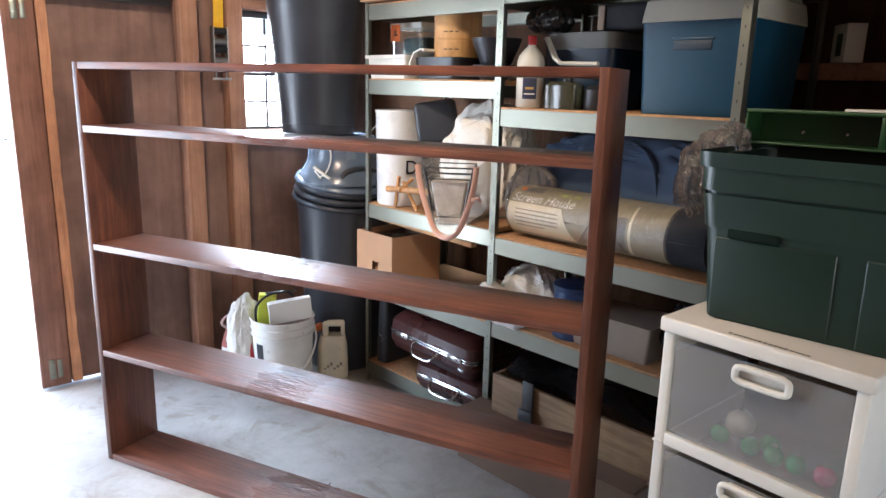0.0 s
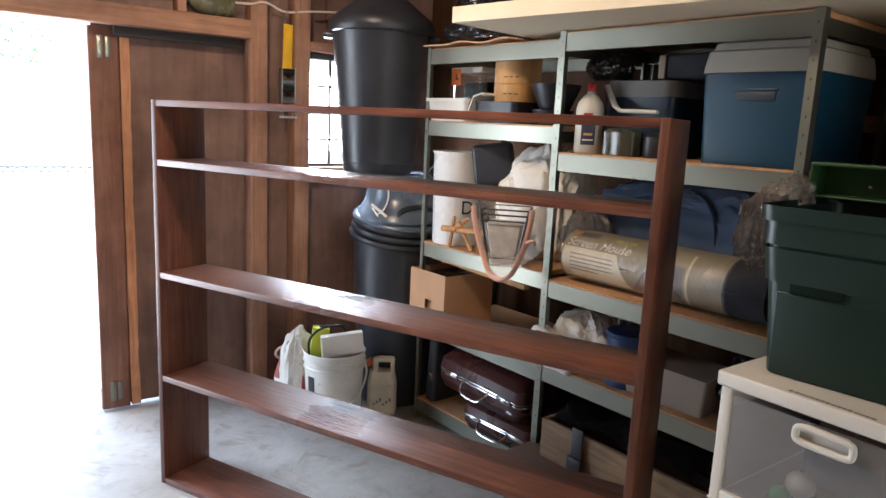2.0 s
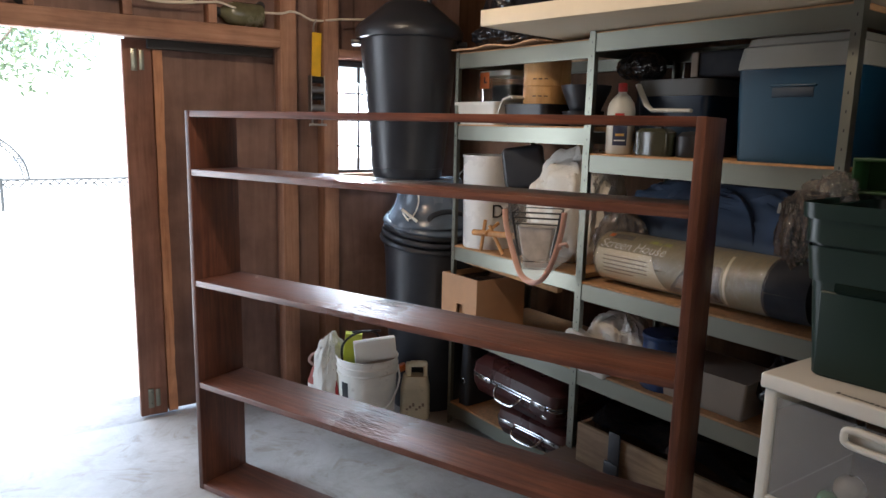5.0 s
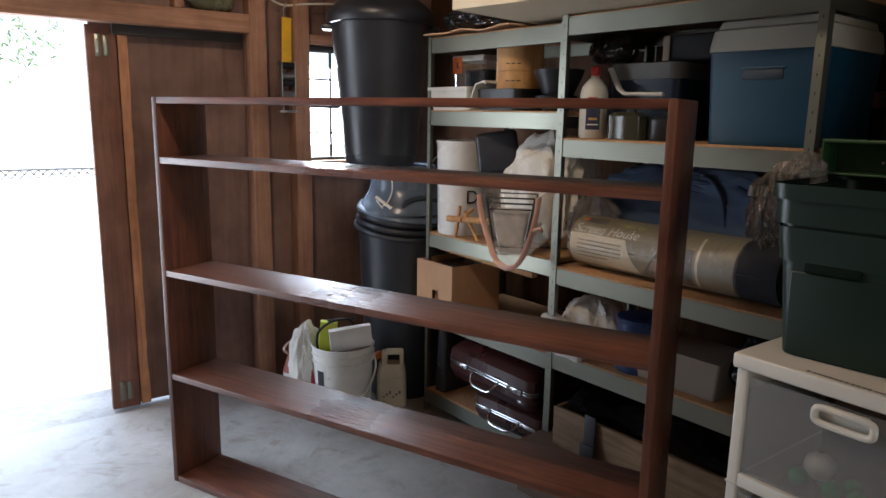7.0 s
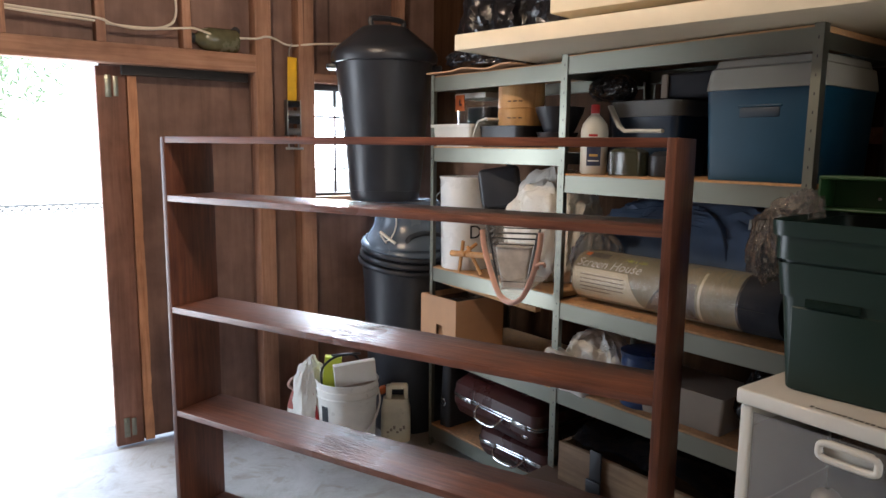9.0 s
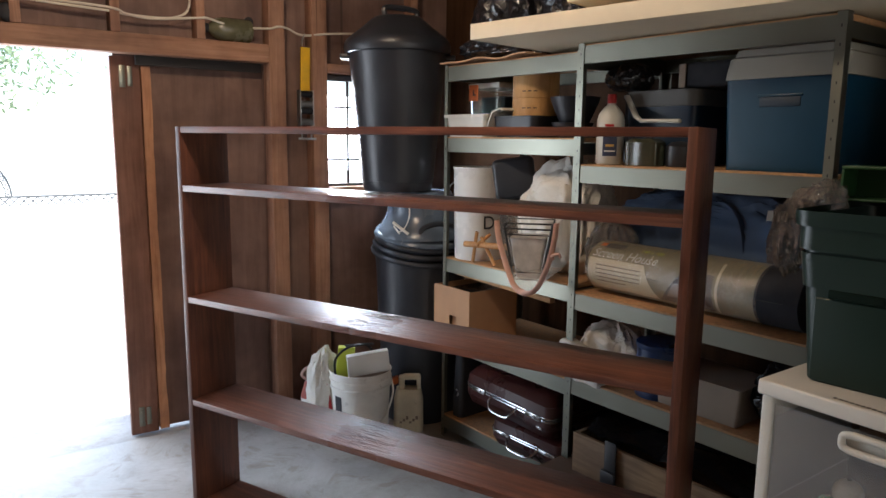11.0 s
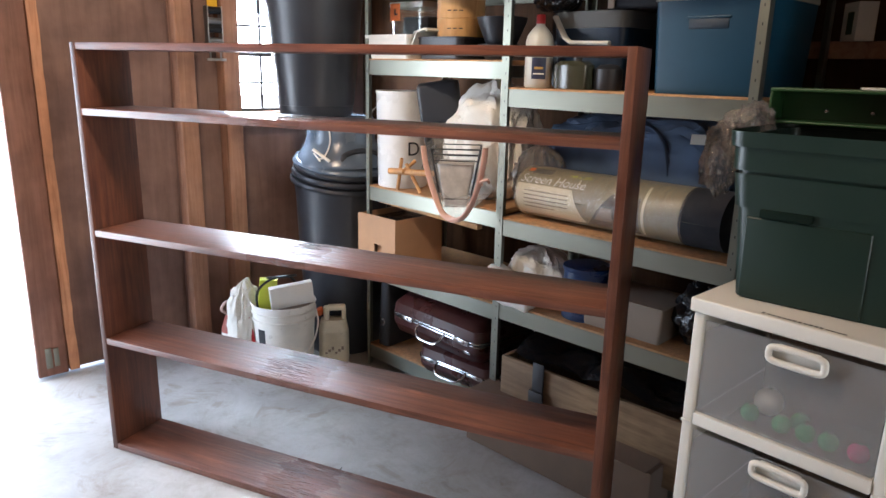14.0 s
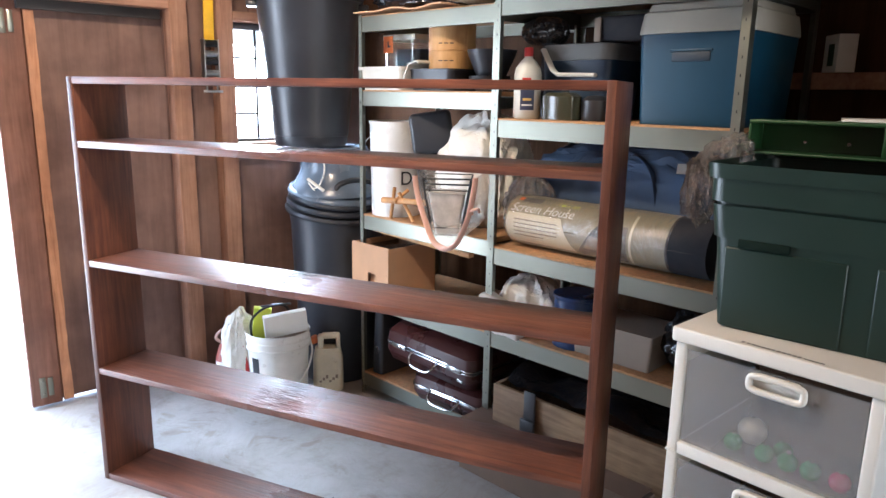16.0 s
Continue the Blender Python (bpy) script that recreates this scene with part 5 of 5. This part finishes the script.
# ---- lower can's rope and clip ----
cord = thing("rope_tie", pose(1.94, 3.06, 0), "white cord and clip tied over a can lid", "cord")
bm = bm_new()
tube(bm, [(-0.2, -0.1, 1.01), (-0.18, -0.13, 1.03), (-0.155, -0.14, 1.1), (-0.145, -0.1, 1.2)], 0.004, 6, 5)
part("cord", bm, PAPER, cord)
bm = bm_new()
tube(bm, [(-0.22, -0.09, 1.06), (-0.17, -0.155, 1.005)], 0.008, 8)
tube(bm, [(-0.2, -0.12, 1.005), (-0.21, -0.08, 1.04)], 0.004, 6)
part("clip", bm, PAPER, cord)
bm = bm_new()
tube(bm, [(-0.12, -0.18, 0.99), (-0.1, -0.18, 1.03), (-0.02, -0.195, 1.05), (0.08, -0.19, 1.03), (0.1, -0.18, 0.99)], 0.014, 8, 5)
part("handle", bm, BLACK_P, lower)
bm = bm_new()
tube(bm, [(-0.09, -0.03, 0.845), (-0.08, -0.03, 0.88), (0.08, -0.03, 0.88), (0.09, -0.03, 0.845)], 0.014, 8, 4)
part("handle", bm, BLACK_P, upper)

# ---- bucket, jug, bag and bottle by the wall ----
bucket = thing("bucket", pose(1.5, 2.907, 0, 0, 0, -25), "worn white plastic bucket full of odds and ends", "bucket")
bm = bm_new()
lathe(bm, [(0.0, 0.0), (0.128, 0.0), (0.131, 0.006), (0.143, 0.285), (0.15, 0.288), (0.151, 0.298), (0.145, 0.302), (0.146, 0.322), (0.152, 0.325), (0.152, 0.333), (0.147, 0.336), (0.149, 0.362), (0.153, 0.366), (0.15, 0.371), (0.145, 0.366), (0.127, 0.02), (0.0, 0.02)], 48)
part("body", bm, BUCKET, bucket)
bm = bm_new()
tube(bm, [(0.15, 0.0, 0.31), (0.152, -0.06, 0.25), (0.1, -0.135, 0.16), (0.0, -0.16, 0.12), (-0.1, -0.125, 0.15)], 0.0045, 6, 6)
part("bail", bm, BUCKET, bucket)
bm = bm_new()
q = [[bm.verts.new(((0.1395 + 0.012 * (z - 0.17) / 0.285) * math.cos(radians(a)), (0.1395 + 0.012 * (z - 0.17) / 0.285) * math.sin(radians(a)), z)) for a in range(-150, -131, 3)] for z in (0.18, 0.26)]
for k in range(6):
    bm.faces.new((q[0][k], q[0][k + 1], q[1][k + 1], q[1][k]))
part("sticker", bm, INK, bucket)
bm = bm_new()
box(bm, -0.1, 0.1, -0.018, 0.018, 0, 0.16, 0.003, m=pose(0.045, -0.03, 0.3, 6, -6, 6))
pk = solid("packet_box", bm, PAPER, pose(1.5, 2.907, 0, 0, 0, -25), "white cardboard packet standing in a bucket", "packet")
bm = bm_new()
box(bm, -0.1, 0.09, -0.0225, -0.019, 0.02, 0.055, m=pose(0.045, -0.03, 0.3, 6, -6, 6))
part("printed_band", bm, STYRO, pk)
bm = bm_new()
box(bm, -0.04, 0.04, -0.02, 0.02, 0, 0.2, 0.004, m=pose(-0.085, 0.01, 0.28, 4, 6, 0))
solid("lime_packet", bm, LIME, pose(1.5, 2.907, 0, 0, 0, -25), "lime yellow packet sticking out of a bucket", "packet")
bm = bm_new()
tube(bm, [(-0.12, -0.04, 0.33), (-0.12, -0.05, 0.43), (-0.06, -0.06, 0.49), (0.02, -0.05, 0.5), (0.06, 0.02, 0.48), (-0.02, 0.05, 0.47), (-0.07, 0.0, 0.48), (0.03, -0.03, 0.49), (0.08, 0.03, 0.4)], 0.006, 8, 6)
solid("hose_coil", bm, STEEL_BLK, pose(1.5, 2.907, 0, 0, 0, -25), "black cable coiled on top of a bucket", "cable")
jug = thing("jug", pose(1.765, 2.89, 0, 0, 0, -32), "grubby cream plastic jug with moulded handle", "jug")
bm = bm_new()
taper(bm, 0.148, 0.1, 0.152, 0.104, 0.03, 0.03)
taper(bm, 0.152, 0.104, 0.148, 0.1, 0.13, 0.03, z0=0.03, floor=False)
taper(bm, 0.148, 0.1, 0.125, 0.075, 0.06, 0.028, z0=0.16, floor=False, top=True)
part("body", bm, JUGM, jug)
bm = bm_new()
box(bm, -0.05, -0.02, -0.025, 0.025, 0.215, 0.285, 0.01)
box(bm, 0.04, 0.062, -0.022, 0.022, 0.215, 0.285, 0.008)
box(bm, -0.03, 0.06, -0.022, 0.022, 0.265, 0.292, 0.01)
part("handle", bm, JUGM, jug)
bm = bm_new()
lathe(bm, [(0.022, 0.0), (0.022, 0.03), (0.0, 0.031)], 16, pose(-0.062, 0.03, 0.235, 0, -25, 0))
part("cap", bm, plain("orange_cap", (0.6, 0.13, 0.02), 0.4), jug, "orange cap")
bm = bm_new()
for k in range(6):
    box(bm, -0.045 + 0.016 * k, -0.033 + 0.016 * k, -0.0535, -0.051, 0.05 + 0.01 * (k % 3), 0.06 + 0.014 * (k % 3))
part("label_mark", bm, STYRO, jug)
bm = bm_new()
blob(bm, 0.085, 0.07, 0.23, 0.18, 1.5, 41, 5, 0.0, foot=-0.225, pleat=0.16)
solid("white_bag", bm, WHITE_FILM, pose(1.365, 3.03, 0.225), "drooping white plastic bag beside a bucket", "plastic bag")
bm = bm_new()
tube(bm, [(0.0, 0.0, 0.006), (-0.02, 0.05, 0.3)], 0.009, 8)
solid("painted_stick", bm, RED_P, pose(1.37, 2.92, 0), "thin red painted stick leaning beside a bucket", "stick")
redb = thing("red_bottle", pose(1.33, 3.12, 0), "red plastic spray bottle by the wall", "bottle")
bm = bm_new()
lathe(bm, [(0.0, 0.0), (0.045, 0.0), (0.048, 0.01), (0.048, 0.2), (0.03, 0.26), (0.016, 0.29), (0.0, 0.29)], 24)
part("body", bm, plain("faded_red_plastic", (0.35, 0.08, 0.06), 0.4), redb)
for z0, z1 in ((0.08, 0.12), (0.16, 0.19)):
    bm = bm_new()
    lathe(bm, [(0.0482, z0), (0.0485, z0 + 0.001), (0.0485, z1), (0.0482, z1 + 0.001)], 24)
    part("label_band", bm, PAPER, redb)
bm = bm_new()
tube(bm, [(-0.02, 0, 0.28), (-0.045, 0, 0.31), (-0.02, 0, 0.34), (0.02, 0, 0.33), (0.03, 0, 0.28)], 0.007, 8, 5)
part("handle", bm, plain("pale_pink_plastic", (0.6, 0.4, 0.35), 0.4), redb)

# ---- strap, cables and glass jug on the wall ----
ratchet = thing("ratchet_strap", pose(1.452, WY + 0.02, 1.44), "yellow ratchet strap hanging from a hook", "ratchet strap")
bm = bm_new()
tube(bm, [(0.005, 0, 0.49), (0.0, -0.012, 0.52), (0.01, -0.02, 0.545), (0.02, 0.0, 0.55)], 0.004, 6, 4)
part("hook", bm, BRASS, ratchet)
bm = bm_new()
box(bm, -0.02, 0.03, -0.012, -0.004, 0.265, 0.485, 0.002, m=pose(0, 0, 0, 0, 1.5, 0))
part("webbing", bm, YELLOW, ratchet)
bm = bm_new()
box(bm, -0.03, -0.024, -0.045, 0.0, 0.09, 0.27, 0.002)
box(bm, 0.04, 0.046, -0.045, 0.0, 0.09, 0.27, 0.002)
part("frame_plate", bm, BRASS, ratchet)
for k, z in enumerate((0.25, 0.2, 0.165, 0.11)):
    bm = bm_new()
    lathe(bm, [(0.0, -0.036), (0.017, -0.036), (0.017, 0.036), (0.0, 0.036)], 14, pose(0.008, -0.026, z, 0, 90, 0))
    part("spool", bm, (STEEL_BLK, BRASS, STEEL_BLK, BRASS)[k], ratchet)
bm = bm_new()
box(bm, -0.035, 0.062, -0.03, -0.022, 0.018, 0.03, 0.002)
box(bm, -0.02, -0.014, -0.03, -0.022, 0.03, 0.09)
box(bm, 0.032, 0.038, -0.03, -0.022, 0.03, 0.09)
part("lever", bm, BRASS, ratchet)
for nm, pts in (("a", [(-0.1, 3.44, 2.06), (0.23, 3.43, 2.024), (0.552, 3.425, 2.008), (0.63, 3.43, 2.0), (0.76, 3.43, 1.998), (0.85, 3.43, 2.012), (0.9, 3.43, 2.06), (0.905, 3.43, 2.2), (0.905, 3.43, 2.69)]),
                ("b", [(-0.1, 3.44, 2.075), (0.23, 3.43, 2.036), (0.552, 3.412, 2.02), (0.63, 3.42, 2.0), (0.746, 3.43, 1.993), (0.931, 3.408, 2.012), (0.983, 3.408, 2.015), (1.1, 3.408, 1.99), (1.267, 3.41, 1.996), (1.32, 3.408, 2.01), (1.369, 3.41, 2.006), (1.458, 3.43, 1.983), (1.6, 3.408, 2.0), (1.9, 3.43, 2.03)])):
    bm = bm_new()
    tube(bm, pts, 0.0055, 8, 6)
    solid("wall_cable", bm, CABLE, pose(0, 0, 0), "cream electric cable running along the studs", "cable", "wall cables")
gj = thing("glass_jug", pose(1.105, WY + 0.04, 1.922), "dusty green glass jug lying on a ledge", "jug")
bm = bm_new()
lathe(bm, [(0.0, -0.09), (0.05, -0.09), (0.056, -0.08), (0.056, 0.05), (0.045, 0.085), (0.02, 0.11), (0.018, 0.13), (0.0, 0.13)], 28, pose(0, 0, 0.057, 0, -90, 0))
part("glass", bm, plain("dusty_green_glass", (0.11, 0.105, 0.06), 0.25, var=0.3, scale=12), gj)
bm = bm_new()
lathe(bm, [(0.022, 0.115), (0.024, 0.145), (0.0, 0.147)], 16, pose(0, 0, 0.057, 0, -90, 0))
part("cap", bm, INK, gj)
bm = bm_new()
lathe(bm, [(0.0, 0.0), (0.02, 0.0), (0.022, 0.03), (0.0, 0.035)], 16, pose(1.195, WY + 0.085, 2.03, 90))
solid("knob", bm, INK, pose(0, 0, 0), "black knob fixed to the sheathing", "knob")
bm = bm_new()
blob(bm, 0.03, 0.02, 0.04, 0.1, 2, 5, 3)
solid("dark_clamp", bm, INK, pose(0.175, WY + 0.02, 1.962), "dark clamp on the header", "clamp")

# ---- yard: fence and trees far off ----
FENCE = plain("grey_fence_wire", (0.08, 0.085, 0.08), 0.6, 0.2)
fence = thing("fence", pose(0, 14.0, -0.13), "low chain link fence across the yard", "fence")
for i in range(5):
    bm = bm_new()
    lathe(bm, [(0.0, 0.0), (0.025, 0.0), (0.025, 0.56), (0.0, 0.57)], 10, pose(-6 + 3.1 * i, 0, 0))
    part("post", bm, FENCE, fence)
bm = bm_new()
tube(bm, [(-6, 0, 0.53), (6.4, 0, 0.53)], 0.018, 8)
part("top_rail", bm, FENCE, fence)
bm = bm_new()
for i in range(88):
    x = -6 + i * 0.14
    tube(bm, [(x, 0, 0.38), (x + 0.14, 0, 0.52)], 0.011, 4)
    tube(bm, [(x + 0.14, 0, 0.38), (x, 0, 0.52)], 0.011, 4)
tagged(part("mesh_wire", bm, FENCE, fence), kind="stuff")
bm = bm_new()
arch = [(0.62 - 0.95 * (1 - math.cos(radians(a))), 0, 0.53 + 0.85 * math.sin(radians(a))) for a in range(0, 91, 6)]
inner = [(x - 0.09 * math.cos(radians(6 * k)), 0, z - 0.09 * math.sin(radians(6 * k))) for k, (x, _, z) in enumerate(arch)]
tube(bm, arch, 0.016, 6)
tube(bm, inner, 0.01, 6)
for k in range(len(arch) - 1):
    tube(bm, [arch[k], inner[k + 1]], 0.008, 4)
    tube(bm, [inner[k], arch[k + 1]], 0.008, 4)
part("arched_gate_top", bm, FENCE, fence)
LEAF = plain("pale_leaf", (0.12, 0.15, 0.08), 0.6, var=0.3, scale=3)
leaf_nodes, leaf_links = LEAF.node_tree.nodes, LEAF.node_tree.links
leaf_through, leaf_mix = leaf_nodes.new("ShaderNodeBsdfTranslucent"), leaf_nodes.new("ShaderNodeMixShader")
leaf_through.inputs["Color"].default_value = (0.22, 0.3, 0.17, 1)
leaf_mix.inputs[0].default_value = 0.5
leaf_links.new(leaf_nodes["Principled BSDF"].outputs[0], leaf_mix.inputs[1])
leaf_links.new(leaf_through.outputs[0], leaf_mix.inputs[2])
leaf_links.new(leaf_mix.outputs[0], leaf_nodes["Material Output"].inputs["Surface"])
BARK = plain("grey_bark", (0.16, 0.12, 0.09), 0.9, var=0.3, scale=5, bumps=0.5)
rng = random.Random(4)
for k, (x, y, h) in enumerate(((0.0, 30, 6.5), (-8.0, 36, 7.0))):
    tree = thing("tree", pose(x, y, -0.13), "leafy tree at the far side of the yard", "tree", "far trees")
    bm = bm_new()
    tube(bm, [(0, 0, 0), (0.05, 0, h * 0.3), (-0.05, 0.1, h * 0.55), (0.1, 0, h * 0.8)], 0.13, 8, 4)
    for a in range(5):
        c, s = math.cos(a * 1.3), math.sin(a * 1.3)
        tube(bm, [(0, 0, h * 0.4), (c * 0.6, s * 0.6, h * 0.6), (c * 1.3, s * 1.3, h * 0.75)], 0.05, 6, 3)
    part("trunk", bm, BARK, tree)
    bm = bm_new()
    for i in range(1100):
        d = Vector((rng.gauss(0, 1), rng.gauss(0, 1), rng.gauss(0, 1))).normalized() * (0.4 + 0.6 * rng.random()) * (1 + 0.35 * noise.noise(Vector((i * 0.3, k, 0))))
        p = Vector((d.x * 4.0, d.y * 3.0, h * 0.68 + d.z * h * 0.36))
        u = Vector((rng.gauss(0, 1), rng.gauss(0, 1), rng.gauss(0, 1))).normalized() * 0.15
        w = u.orthogonal().normalized() * 0.07
        q = [bm.verts.new(p + t_) for t_ in (u, w, -u, -w)]
        bm.faces.new(q)
    part("crown", bm, LEAF, tree, smooth=0)
